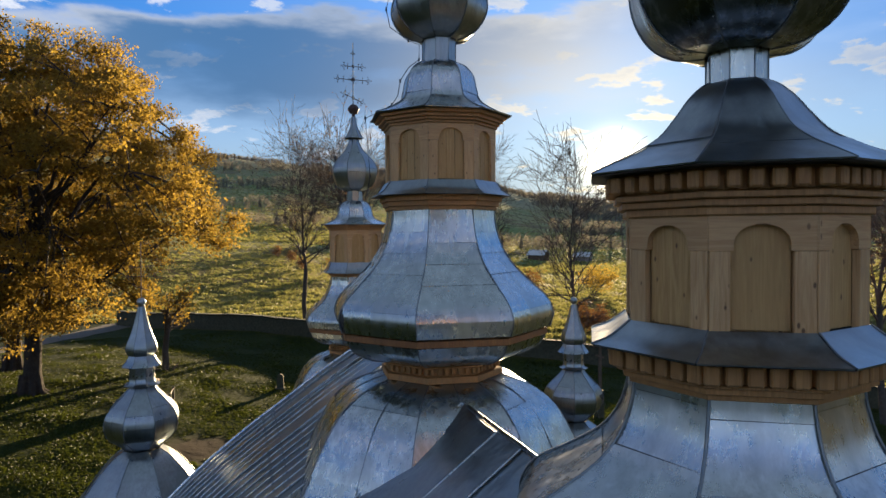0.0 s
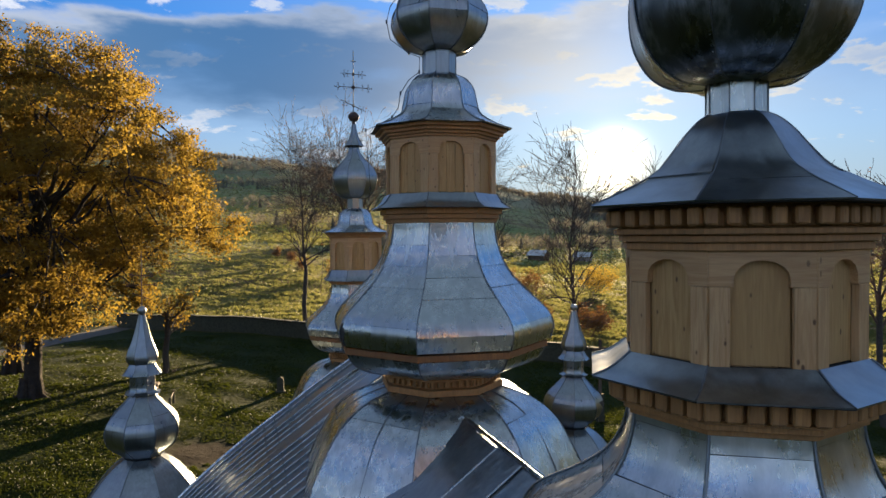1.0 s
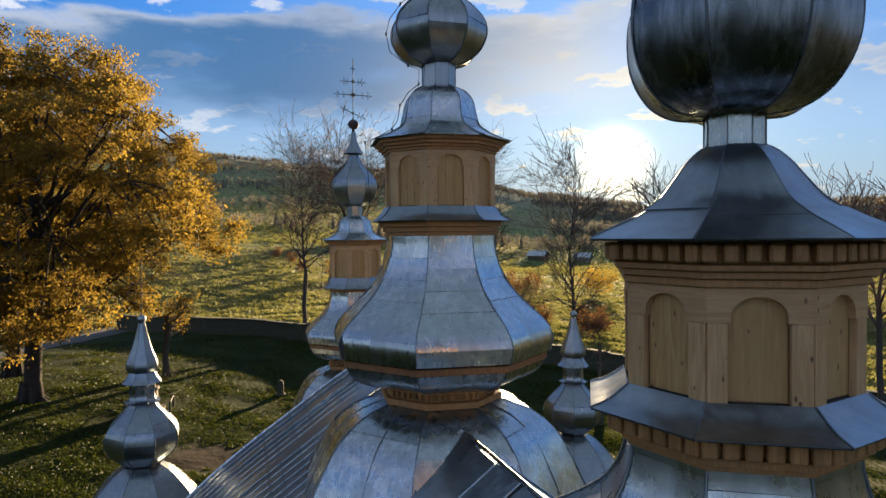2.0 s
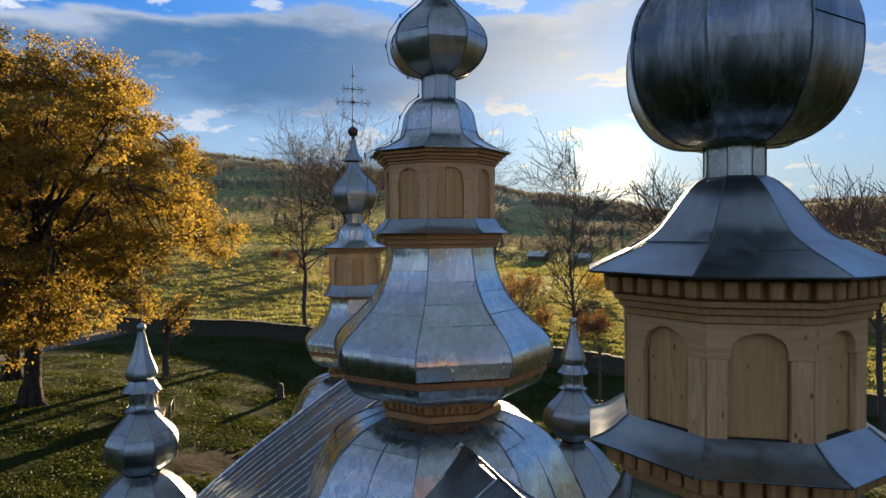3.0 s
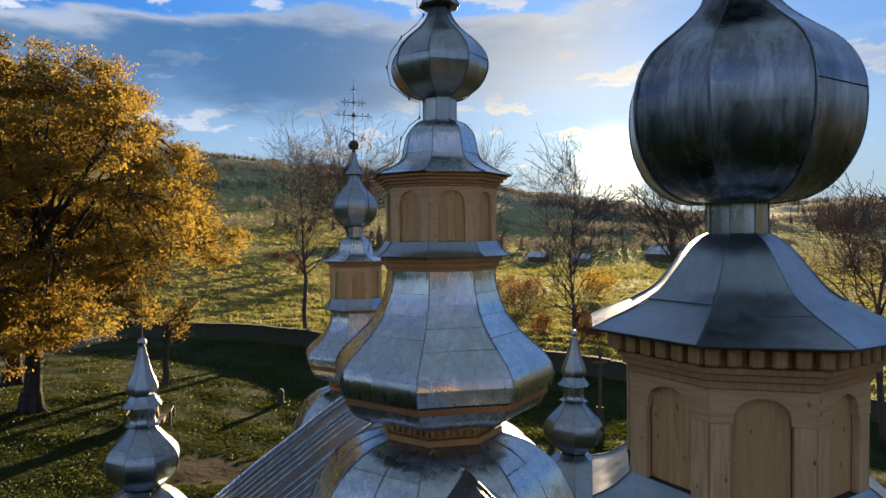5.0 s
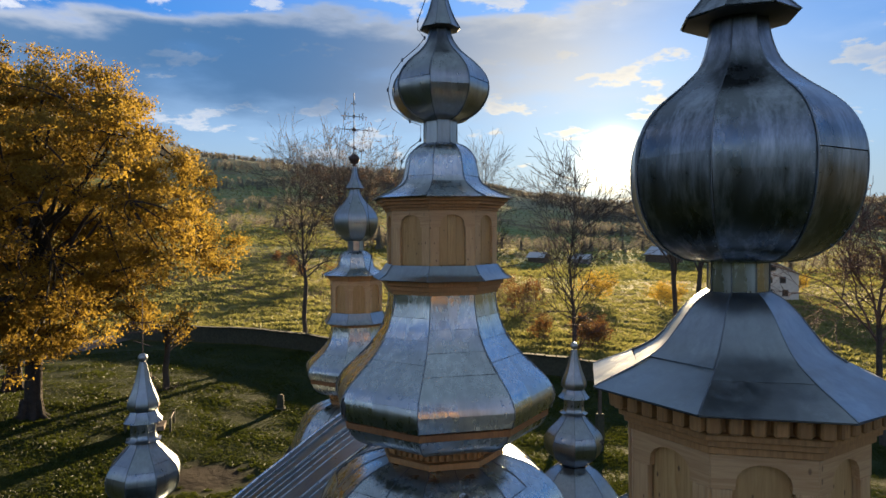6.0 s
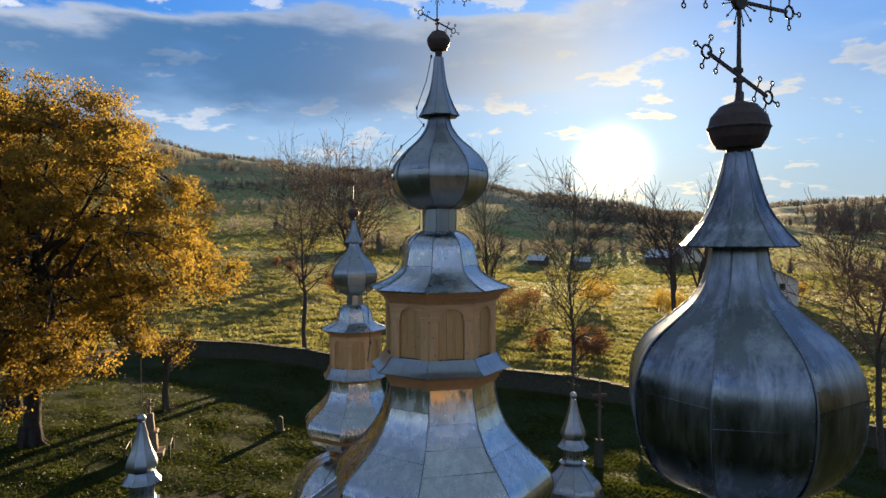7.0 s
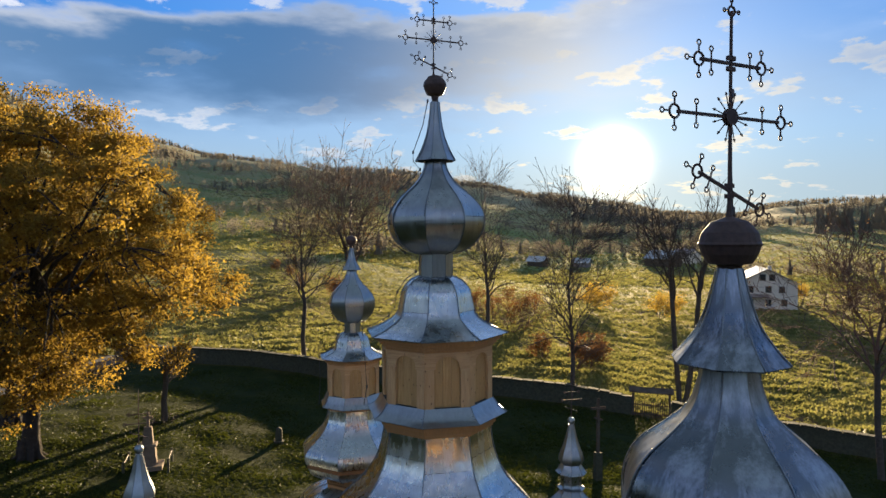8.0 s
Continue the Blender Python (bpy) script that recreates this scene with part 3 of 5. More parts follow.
def big_tower(at, turn, kr, kz, label, lean=0.0):
    """The nave's tower, or a smaller copy of its shape: kr scales the radii, kz gives each height its own."""
    tower = thing("church_tower", Matrix.Translation((at.x, at.y, at.z)) @ Matrix.Rotation(radians(lean), 4, "Y") @ Matrix.Rotation(radians(turn), 4, "Z"), label, "church tower", "towers of the church")

    def Z(z):
        for (a, p), (b, q) in zip(kz, kz[1:]):
            if z <= b:
                break
        return p + (q - p) * (z - a) / (b - a) - at.z

    def P(*rows):
        return [(r * kr, Z(z)) for r, z in rows]

    clad(tower, "base_dome", P((3.3, 5.2), (2.85, 5.6), (2.45, 6.1), (2.15, 6.7), (1.85, 7.2), (1.45, 7.52), (0.95, 7.69)), (0, 2, 4, 6), seam=0.011 * kr, extra=1)
    moulding(tower, "wooden_ring", [(1.01 * kr, Z(7.685), Z(7.79)), (0.92 * kr, Z(7.79), Z(7.92)), (1.0 * kr, Z(7.92), Z(7.955))], WOOD_WARM)
    dentils(tower, 0.985 * kr, Z(7.82), Z(7.92), 7, WOOD_WARM, 0.07, 0.5)
    clad(tower, "under_bell", P((1.0, 7.97), (1.3, 8.03), (1.58, 8.18), (1.70, 8.36)), (0, 3), ZINC, seam=0.009)
    moulding(tower, "wooden_band", [(1.735 * kr, Z(8.37), Z(8.475))], WOOD_BAND)
    clad(tower, "bell_roof", P((1.78, 8.5), (1.83, 8.74), (1.72, 8.98), (1.45, 9.25), (1.17, 9.55), (0.99, 9.88), (0.91, 10.2), (0.89, 10.4)), (0, 1, 3, 4, 5, 7), seam=0.010 * kr)
    moulding(tower, "cornice", [(0.93 * kr, Z(10.4), Z(10.46)), (0.97 * kr, Z(10.46), Z(10.54)), (1.02 * kr, Z(10.54), Z(10.63))], WOOD_WARM)
    clad(tower, "skirt_roof", P((1.16, 10.64), (1.04, 10.72), (0.93, 10.87)), (0, 2), ZINC_DULL, seam=0.009)
    lantern(tower, 0.915 * kr, Z(10.86), Z(11.74), WOOD)
    moulding(tower, "cornice", [(0.95 * kr, Z(11.74), Z(11.785)), (0.99 * kr, Z(11.785), Z(11.83)), (1.04 * kr, Z(11.83), Z(11.885)), (1.10 * kr, Z(11.885), Z(11.945))], WOOD_WARM)
    clad(tower, "cap_roof", P((1.18, 11.95), (0.93, 12.05), (0.68, 12.22), (0.61, 12.42), (0.56, 12.64), (0.44, 12.80), (0.28, 12.88)), (0, 2, 4, 6), seam=0.010 * kr)
    clad(tower, "neck", P((0.275, 12.86), (0.275, 13.28)), (0, 1), ZINC_DULL, 2, 0.007)
    clad(tower, "onion", P((0.30, 13.25), (0.52, 13.33), (0.70, 13.5), (0.795, 13.74), (0.755, 13.98), (0.585, 14.2), (0.345, 14.42), (0.205, 14.63), (0.155, 14.84)), (0, 3, 8), ZINC_DULL, seam=0.011 * kr)
    clad(tower, "cone_cap", P((0.335, 14.8), (0.235, 14.99), (0.14, 15.26), (0.09, 15.56), (0.07, 15.78)), (0, 4), ZINC_DULL, seam=0.008)
    bm = bmesh.new()
    add_lathe(bm, P((0.05, 15.74), (0.06, 15.88), (0.13, 15.90), (0.175, 15.99), (0.19, 16.04), (0.19, 16.07), (0.17, 16.12), (0.11, 16.2), (0.03, 16.23)), 16)
    part("ball", bm, IRON, tower)
    return tower


mid_at = Vector((-0.04, 10.9, 8.5))
mid = big_tower(mid_at, 12.0, 1.028, [(5.0, 5.0), (17.0, 17.0)], "tall octagonal zinc church tower with wooden lantern and onion dome", -0.35)
make_cross(Matrix.Translation((mid_at.x - 0.07, mid_at.y, 16.2)) @ Matrix.Rotation(radians(20), 4, "Z"), 1.28, "dark wrought-iron three-bar cross on the ball of the tall tower")
far_at = Vector((-2.36, 17.5, 7.6))
FAR_HEIGHTS = [(5.0, 4.6), (7.78, 6.93), (8.5, 7.6), (10.4, 8.9), (10.64, 9.0), (10.87, 9.28), (11.66, 10.06), (11.95, 10.28), (12.88, 10.92), (13.25, 11.18), (13.8, 11.72), (14.82, 12.62), (15.75, 13.17), (16.23, 13.53)]
far = big_tower(far_at, 14.0, 0.785, FAR_HEIGHTS, "smaller octagonal zinc church tower with a wooden lantern and onion dome", -0.6)
make_cross(Matrix.Translation((far_at.x - 0.07, far_at.y, 13.5)) @ Matrix.Rotation(radians(20), 4, "Z"), 1.45, "dark wrought-iron three-bar cross on the ball of the far tower", 0.85, 0.28)


NEAR_ONION = [(0.209, 11.185), (0.397, 11.21), (0.565, 11.32), (0.680, 11.52), (0.717, 11.74), (0.699, 11.96), (0.596, 12.15), (0.389, 12.325), (0.264, 12.45), (0.201, 12.60), (0.167, 12.79)]


def near_tower():
    at = ORIGIN
    tower = thing("church_tower", Matrix.Translation(at) @ Matrix.Translation((0, 0, 9)) @ Matrix.Rotation(radians(-0.5), 4, "Y") @ Matrix.Translation((0, 0, -9)) @ Matrix.Rotation(radians(-13.2), 4, "Z"), "octagonal zinc church tower with pale larch lantern and arched panels", "church tower", "towers of the church")
    clad(tower, "bell_roof", [(1.590, 7.75), (1.621, 8.0), (1.485, 8.22), (1.172, 8.41), (0.931, 8.58), (0.795, 8.76), (0.732, 8.95), (0.711, 9.07)], (0, 2, 4, 6, 7), seam=0.012)
    moulding(tower, "cornice", [(0.748, 9.06, 9.10), (0.790, 9.10, 9.145), (0.837, 9.145, 9.165), (0.805, 9.165, 9.31)], WOOD_WARM)
    dentils(tower, 0.884, 9.17, 9.29, 6, WOOD_WARM, 0.09, 0.78)
    clad(tower, "skirt_roof", [(1.009, 9.315), (0.879, 9.365), (0.748, 9.46)], (0, 2), ZINC_DULL, seam=0.006)
    lantern(tower, 0.737, 9.445, 10.115, WOOD, 1)
    moulding(tower, "cornice", [(0.769, 10.115, 10.165), (0.800, 10.165, 10.21), (0.837, 10.21, 10.25), (0.805, 10.25, 10.39)], WOOD_WARM)
    dentils(tower, 0.894, 10.262, 10.366, 6, WOOD_WARM, 0.10, 0.66)
    clad(tower, "cap_roof", [(1.009, 10.395), (0.868, 10.46), (0.711, 10.53), (0.544, 10.63), (0.429, 10.76), (0.345, 10.87), (0.262, 10.95), (0.194, 10.99)], (0, 2, 7), ZINC_DULL, seam=0.005)
    clad(tower, "neck", [(0.190, 10.975), (0.190, 11.2)], (0, 1), ZINC, 2, 0.005)
    clad(tower, "onion", NEAR_ONION, (0, 4, 10), ZINC_OLD, 4, 0.0055)
    clad(tower, "cone_cap", [(0.366, 12.765), (0.282, 12.86), (0.183, 13.01), (0.115, 13.22), (0.078, 13.37)], (0, 4), ZINC_OLD, seam=0.0055)
    bm = bmesh.new()
    add_lathe(bm, [(0.063, 13.33), (0.078, 13.39), (0.136, 13.40), (0.173, 13.46), (0.188, 13.51), (0.199, 13.525), (0.188, 13.54), (0.173, 13.60), (0.115, 13.67), (0.031, 13.70)], 24)
    part("ball", bm, IRON, tower, "dark riveted sheet-metal ball")
    make_cross(Matrix.Translation((at.x - 0.045, at.y, 13.68)) @ Matrix.Rotation(radians(26), 4, "Z"), 1.4, "dark wrought-iron three-bar cross with ring ends and rayed disc")
    return tower


near = near_tower()


def rivets(tower, pts, radius, spacing, label):
    """Small nail heads on both sides of every arris."""
    bm = bmesh.new()
    fine = inward(curve(pts, 6), -0.003)
    run = 0.0
    for (r0, z0), (r1, z1) in zip(fine, fine[1:]):
        run += math.hypot(r1 - r0, z1 - z0)
        if run < spacing:
            continue
        run = 0.0
        for k in range(8):
            a, c = corner(r1, z1, k), corner(r1, z1, k + 1)
            e = (c - a).normalized()
            for p in (a + e * 0.022, c - e * 0.022):
                out = Vector((p.x, p.y, 0)).normalized()
                add_rod(bm, p - out * 0.004, p + out * 0.006, radius, radius * 0.6, 6)
    tagged(part("rivet_rows", bm, ZINC, tower, label), "", "", "", "stuff")


rivets(near, NEAR_ONION, 0.003, 0.10, "rows of small bright nail heads")


def spire(at, turn, label):
    """A slim ridge turret; at is the tip's ball."""
    t = thing("ridge_turret", Matrix.Translation(at) @ Matrix.Rotation(radians(turn), 4, "Z"), label, "turret", "turrets on the side roofs")
    clad(t, "turret_base", [(2.1, -5.4), (1.75, -5.0), (1.42, -4.6), (1.05, -4.1), (0.70, -3.72), (0.42, -3.53)], (0, 2, 5), ZINC_DULL, seam=0.013)
    clad(t, "turret_bulb", [(0.38, -3.52), (0.55, -3.36), (0.78, -3.16), (0.865, -2.86), (0.78, -2.58), (0.55, -2.32), (0.36, -2.12), (0.27, -1.95)], (0, 3, 4, 7), ZINC_DULL, seam=0.011)
    clad(t, "collar", [(0.42, -1.98), (0.30, -1.90), (0.285, -1.55)], (0, 2), ZINC_DULL, 3, 0.008)
    clad(t, "flange", [(0.46, -1.52), (0.36, -1.40), (0.27, -1.22)], (0, 2), ZINC_DULL, 3, 0.007)
    clad(t, "cone_tip", [(0.30, -1.27), (0.365, -1.15), (0.335, -0.98), (0.225, -0.70), (0.135, -0.38), (0.07, -0.1)], (0, 5), ZINC_DULL, 3, 0.008)
    bm = bmesh.new()
    bmesh.ops.create_uvsphere(bm, u_segments=16, v_segments=10, radius=0.11)
    part("tip_ball", bm, ZINC_DULL, t, smooth=True)
    bm = bmesh.new()
    add_rod(bm, (0, 0, 0), (0, 0, 1.45), 0.014, 0.008)
    for z, w in ((0.85, 0.22), (0.62, 0.30)):
        add_rod(bm, (-w, 0, z), (w, 0, z), 0.011)
        for s in (-1, 1):
            add_ring(bm, (s * w, 0, z), Matrix.Identity(3), 0.035, 0.011, 8, 4)
    add_rod(bm, (-0.2, 0, 0.42), (0.2, 0, 0.26), 0.011)
    part("turret_cross", bm, IRON, t, "thin iron cross")
    return t


left_tip = Vector((-7.27, 15.5, 8.38))
right_tip = Vector((3.86, 19.0, 8.06))
spire(left_tip, 20, "zinc ridge turret with a small bulb and thin cross")
spire(right_tip, 14, "zinc ridge turret with a small bulb beside the big tower")


# ---- roofs and walls of the church ----
def ribbed_slope(name, label, s0, s1, line, seam_step, side, mat):
    """A roof slope swept along the church's axis: line rows (v, z) from the ridge down; sheets with standing seams between."""
    roof = thing(name, Matrix.Translation(on_plan(0, 0, 0)) @ Matrix.Rotation(AXIS, 4, "Z"), label, "roof", "", "structure")
    fine = curve(line, 4)
    n = max(1, round((s1 - s0) / seam_step))
    w = (s1 - s0) / n
    verts, faces = [], []
    for d in (0.0, -0.05):
        for v, z in fine:
            verts += [(side * v, 0.004, z + d), (side * v, w - 0.004, z + d)]
    m = len(fine)
    for i in range(m - 1):
        a = 2 * i
        faces.append((a, a + 1, a + 3, a + 2))
        faces.append((2 * m + a, 2 * m + a + 2, 2 * m + a + 3, 2 * m + a + 1))
        faces.append((a, a + 2, 2 * m + a + 2, 2 * m + a))
        faces.append((a + 1, 2 * m + a + 1, 2 * m + a + 3, a + 3))
    me = mesh_of("roof_sheet", verts, faces, mat)
    bm = bmesh.new()
    for (v0, z0), (v1, z1) in zip(fine, fine[1:]):
        add_rod(bm, (side * v0, 0, z0 + 0.012), (side * v1, 0, z1 + 0.012), 0.012, n=4, cap=False)
    se = bpy.data.meshes.new("standing_seam")
    bm.to_mesh(se)
    bm.free()
    se.materials.append(ZINC)
    for i in range(n):
        dz = RNG.uniform(-0.006, 0.006)
        share("roof_sheet", me, roof, Matrix.Translation((0, s0 + i * w, dz)) @ Matrix.Rotation(radians(RNG.gauss(0, 0.35)), 4, "Y"))
        share("standing_seam", se, roof, Matrix.Translation((0, s0 + i * w, 0)))
    share("standing_seam", se, roof, Matrix.Translation((0, s1, 0)))
    return roof


NAVE = [(0.0, 7.6), (1.2, 6.84), (2.0, 6.27), (3.0, 5.56), (4.0, 4.75), (4.9, 3.9)]
for side in (-1, 1):
    ribbed_slope("nave_roof", "grey standing-seam metal roof slope of the nave", 6.6, 11.8, NAVE, 0.33, side, ZINC_DULL)
CHANCEL = [(0.0, 7.5), (1.0, 6.75), (2.0, 5.95), (3.0, 5.1), (3.6, 4.5)]
for side in (-1, 1):
    ribbed_slope("chancel_roof", "dark grey standing-seam metal roof slope beside the tower", -3.0, 6.2, CHANCEL, 0.72, side, ZINC_DULL)
ridge = bmesh.new()
add_rod(ridge, on_plan(1.0, 0, 7.53), on_plan(5.2, 0, 7.53), 0.03, n=8)
tagged(link_mesh("ridge_cap", ridge, ZINC_OLD, smooth=True), "dull folded metal ridge cap", "ridge cap", "", "structure")
verge = bmesh.new()
for (v0, z0), (v1, z1) in zip(curve(NAVE, 4), curve(NAVE, 4)[1:]):
    add_rod(verge, on_plan(11.82, -v0, z0 + 0.02), on_plan(11.82, -v1, z1 + 0.02), 0.035, n=6, cap=False)
tagged(link_mesh("verge_trim", verge, ZINC), "bright folded metal verge along the roof edge", "roof trim", "", "structure")


def church_walls():
    """Log walls under the roofs, closed boxes open to no view."""
    walls = thing("wall_church", Matrix.Translation(on_plan(0, 0, 0)) @ Matrix.Rotation(AXIS, 4, "Z"), "dark weathered log walls of a wooden church", "wall", "", "structure")
    for name, x0, x1, y0, y1, h in (("chancel_wall", -3.2, 3.2, -2.8, 6.0, 4.6), ("nave_wall", -4.5, 4.5, 6.0, 12.0, 4.0), ("porch_wall", -7.4, 7.4, 12.0, 16.0, 2.2)):
        body = part(name, bmesh.new(), WOOD_OLD, walls)
        bm = bmesh.new()
        add_box(bm, (x1 - x0, y1 - y0, h + 1.2), ((x0 + x1) / 2, (y0 + y1) / 2, h / 2 - 0.6))
        bm.to_mesh(body.data)
        bm.free()
        logs = bmesh.new()
        k = 0
        while k * 0.28 + 0.14 < h:
            z = k * 0.28 + 0.14
            for y in (y0, y1):
                add_box(logs, (x1 - x0 + 0.2, 0.1, 0.26), ((x0 + x1) / 2, y, z))
            for x in (x0, x1):
                add_box(logs, (0.1, y1 - y0, 0.26), (x, (y0 + y1) / 2, z))
            k += 1
        part("logs", logs, WOOD_OLD, walls)
    bm = bmesh.new()
    z0, zr, hw, L = 2.2, 4.6, 2.3, 7.6
    pts = [(-L, 14 - hw, z0), (L, 14 - hw, z0), (L, 14 + hw, z0), (-L, 14 + hw, z0), (-L + 1.5, 14, zr - 1.2), (L - 1.5, 14, zr - 1.2), (0, 14 - 0.2, zr), (0, 14 + 0.2, zr)]
    vs = [bm.verts.new(p) for p in pts]
    for f in ((0, 1, 5, 6, 4), (2, 3, 4, 7, 5), (1, 2, 5), (3, 0, 4), (4, 6, 7), (5, 7, 6), (3, 2, 1, 0)):
        bm.faces.new([vs[i] for i in f])
    bmesh.ops.recalc_face_normals(bm, faces=bm.faces)
    part("porch_roof", bm, ZINC_DULL, walls)


church_walls()


# ---- ground ----
def smooth(a, b, x):
    t = min(max((x - a) / (b - a), 0.0), 1.0)
    return t * t * (3 - 2 * t)


RIDGE = [(-70, 300), (-40, 250), (-25, 170), (-19.5, 148), (-14.5, 140), (-9, 128), (-4, 125), (3, 104), (9, 84), (15, 66), (20, 50), (24, 44), (28, 62), (34, 66), (50, 80), (75, 110)]


def ridge_height(az):
    for (a, h), (b, g) in zip(RIDGE, RIDGE[1:]):
        if a <= az <= b:
            t = (az - a) / (b - a)
            t = t * t * (3 - 2 * t)
            return h + (g - h) * t
    return 150.0


WALL_A, WALL_B = Vector((-34.0, 67.4, 0)), Vector((34.0, 43.7, 0))   # the churchyard wall, parallel to the church's front


def ground_z(x, y):
    d = math.hypot(x, y)
    az = math.degrees(math.atan2(x, y))
    z = 1.6 * smooth(-9, -24, x) * smooth(75, 40, d)          # a low rise under the oak
    z -= 2.2 * smooth(4, 34, x)                               # the land falls to the right
    z += 0.5 * smooth(48, 70, d) * smooth(10, -15, az)
    start = 90 + 210 * smooth(-15, 15, az)
    rise = max(0.0, (d - start)) / (1250.0 - start)
    z += ridge_height(az) * (0.55 * min(rise, 1.0) + 0.45 * smooth(0.1, 1.0, rise)) if d < 1250 else ridge_height(az) * (1 - 0.5 * smooth(1250, 4000, d))
    if d > 12:
        z += 0.10 * noise.noise((x * 0.5, y * 0.5, 0)) * smooth(400, 60, d) + 0.22 * noise.noise((x * 0.09, y * 0.09, 3))
        z += smooth(300, 1200, d) * 12 * noise.noise((x * 0.006, y * 0.006, 7))
    return z


def build_ground():
    azs = [-180 + i * 6 for i in range(22)] + [-48 + i * 0.25 for i in range(385)] + [54 + i * 6 for i in range(21)]
    rings = [0.0, 6.0, 12.0, 18.0, 23.0]
    while rings[-1] < 140:
        rings.append(rings[-1] * 1.012 + 0.05)
    while rings[-1] < 4600:
        rings.append(rings[-1] * 1.05)
    verts, faces = [], []
    n = len(azs)
    for d in rings:
        for a in azs:
            x, y = d * math.sin(radians(a)), d * math.cos(radians(a))
            verts.append((x, y, ground_z(x, y)))
    for i in range(len(rings) - 1):
        for j in range(n):
            k = (j + 1) % n
            faces.append((i * n + j, (i + 1) * n + j, (i + 1) * n + k, i * n + k) if i else (j, n + j, n + k))
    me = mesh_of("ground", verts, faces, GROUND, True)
    ob = new("ground", me)
    bm = bmesh.new()
    bm.from_mesh(me)
    bmesh.ops.recalc_face_normals(bm, faces=bm.faces)
    bm.normal_update()
    if sum(f.normal.z for f in bm.faces) < 0:
        bmesh.ops.reverse_faces(bm, faces=bm.faces)
    bm.to_mesh(me)
    bm.free()
    tagged(ob, "grassy churchyard and straw-coloured meadows rising to hills", "ground", "", "structure")


build_ground()


# ---- trees ----
class Wood:
    """Collects tapered limbs as one mesh."""

    def __init__(self, least=0.0):
        self.verts, self.faces, self.tips, self.least = [], [], [], least

    def scale_to(self, k):
        self.verts = [v * k for v in self.verts]
        self.tips = [(p * k, d) for p, d in self.tips]

    def limb(self, pts, r0, r1, n=5):
        base = len(self.verts)
        m = len(pts)
        for i, p in enumerate(pts):
            a, b = pts[max(i - 1, 0)], pts[min(i + 1, m - 1)]
            t = (b - a).normalized()
            u = t.cross(Vector((0.31, 0.87, 0.38))).normalized()
            w = t.cross(u)
            r = r0 + (r1 - r0) * i / (m - 1)
            for k in range(n):
                c = 2 * math.pi * k / n
                self.verts.append(p + (u * math.cos(c) + w * math.sin(c)) * r)
        for i in range(m - 1):
            for k in range(n):
                j = (k + 1) % n
                self.faces.append((base + i * n + k, base + i * n + j, base + (i + 1) * n + j, base + (i + 1) * n + k))

    def grow(self, rng, p, d, length, r, level, lift, spread, wob=0.16):
        steps = 4 if level > 1 else 3
        pts = [p.copy()]
        q, e = p.copy(), d.copy()
        for i in range(steps):
            e = (e + Vector((rng.gauss(0, wob), rng.gauss(0, wob), rng.gauss(0, wob) + lift))).normalized()
            q = q + e * (length / steps)
            pts.append(q.copy())
        self.limb(pts, max(r, self.least), max(r * 0.55, self.least), 6 if r > 0.08 else 4 if r > 0.02 else 3)
        if level == 0:
            self.tips.append((pts[-1], e))
            return
        kids = rng.choice((2, 3, 4)) if level > 1 else rng.choice((3, 4))
        for i in range(kids):
            at = 0.35 + 0.65 * (i + rng.random() * 0.6) / kids
            k = min(int(at * steps), steps - 1)
            o = pts[k].lerp(pts[k + 1], at * steps - k if at * steps - k < 1 else 1.0)
            side = Vector((rng.gauss(0, 1), rng.gauss(0, 1), rng.gauss(0, 0.6)))
            side = (side - e * side.dot(e)).normalized()
            c = (e + side * spread * rng.uniform(0.6, 1.2)).normalized()
            self.grow(rng, o, c, length * rng.uniform(0.55, 0.8), r * 0.5, level - 1, lift, spread, wob)
        self.grow(rng, pts[-1], e, length * 0.75, r * 0.55, level - 1, lift, spread, wob)

    def mesh(self, name, mat):
        return mesh_of(name, self.verts, self.faces, mat, True)


def leaf_mesh(name, centres, count, sigma, size, mat, seed):
    """Many small folded leaves in loose clumps round the centres."""
    r = np.random.default_rng(seed)
    flat = 0.55 if sigma > 0.3 else 0.8
    c = np.repeat(np.array([tuple(p) for p in centres]), count, axis=0)
    n = len(c)
    c = c + r.normal(0, 1, (n, 3)) * sigma * np.array([1, 1, flat])
    a = r.normal(0, 1, (n, 3))
    a /= np.linalg.norm(a, axis=1)[:, None]
    b = np.cross(a, r.normal(0, 1, (n, 3)))
    b /= np.linalg.norm(b, axis=1)[:, None]
    s = size * r.uniform(0.6, 1.3, (n, 1))
    v = np.stack([c - a * s, c + b * s * 0.55, c + a * s, c - b * s * 0.55], axis=1).reshape(-1, 3)
    me = bpy.data.meshes.new(name)
    me.vertices.add(4 * n)
    me.vertices.foreach_set("co", v.astype(np.float32).ravel())
    me.loops.add(4 * n)
    me.loops.foreach_set("vertex_index", np.arange(4 * n, dtype=np.int32))
    me.polygons.add(n)
    me.polygons.foreach_set("loop_start", np.arange(0, 4 * n, 4, dtype=np.int32))
    me.update(calc_edges=True)
    me.materials.append(mat)
    return me


def bezier(a, b, c, n):
    return [a.lerp(b, i / n).lerp(b.lerp(c, i / n), i / n) for i in range(n + 1)]


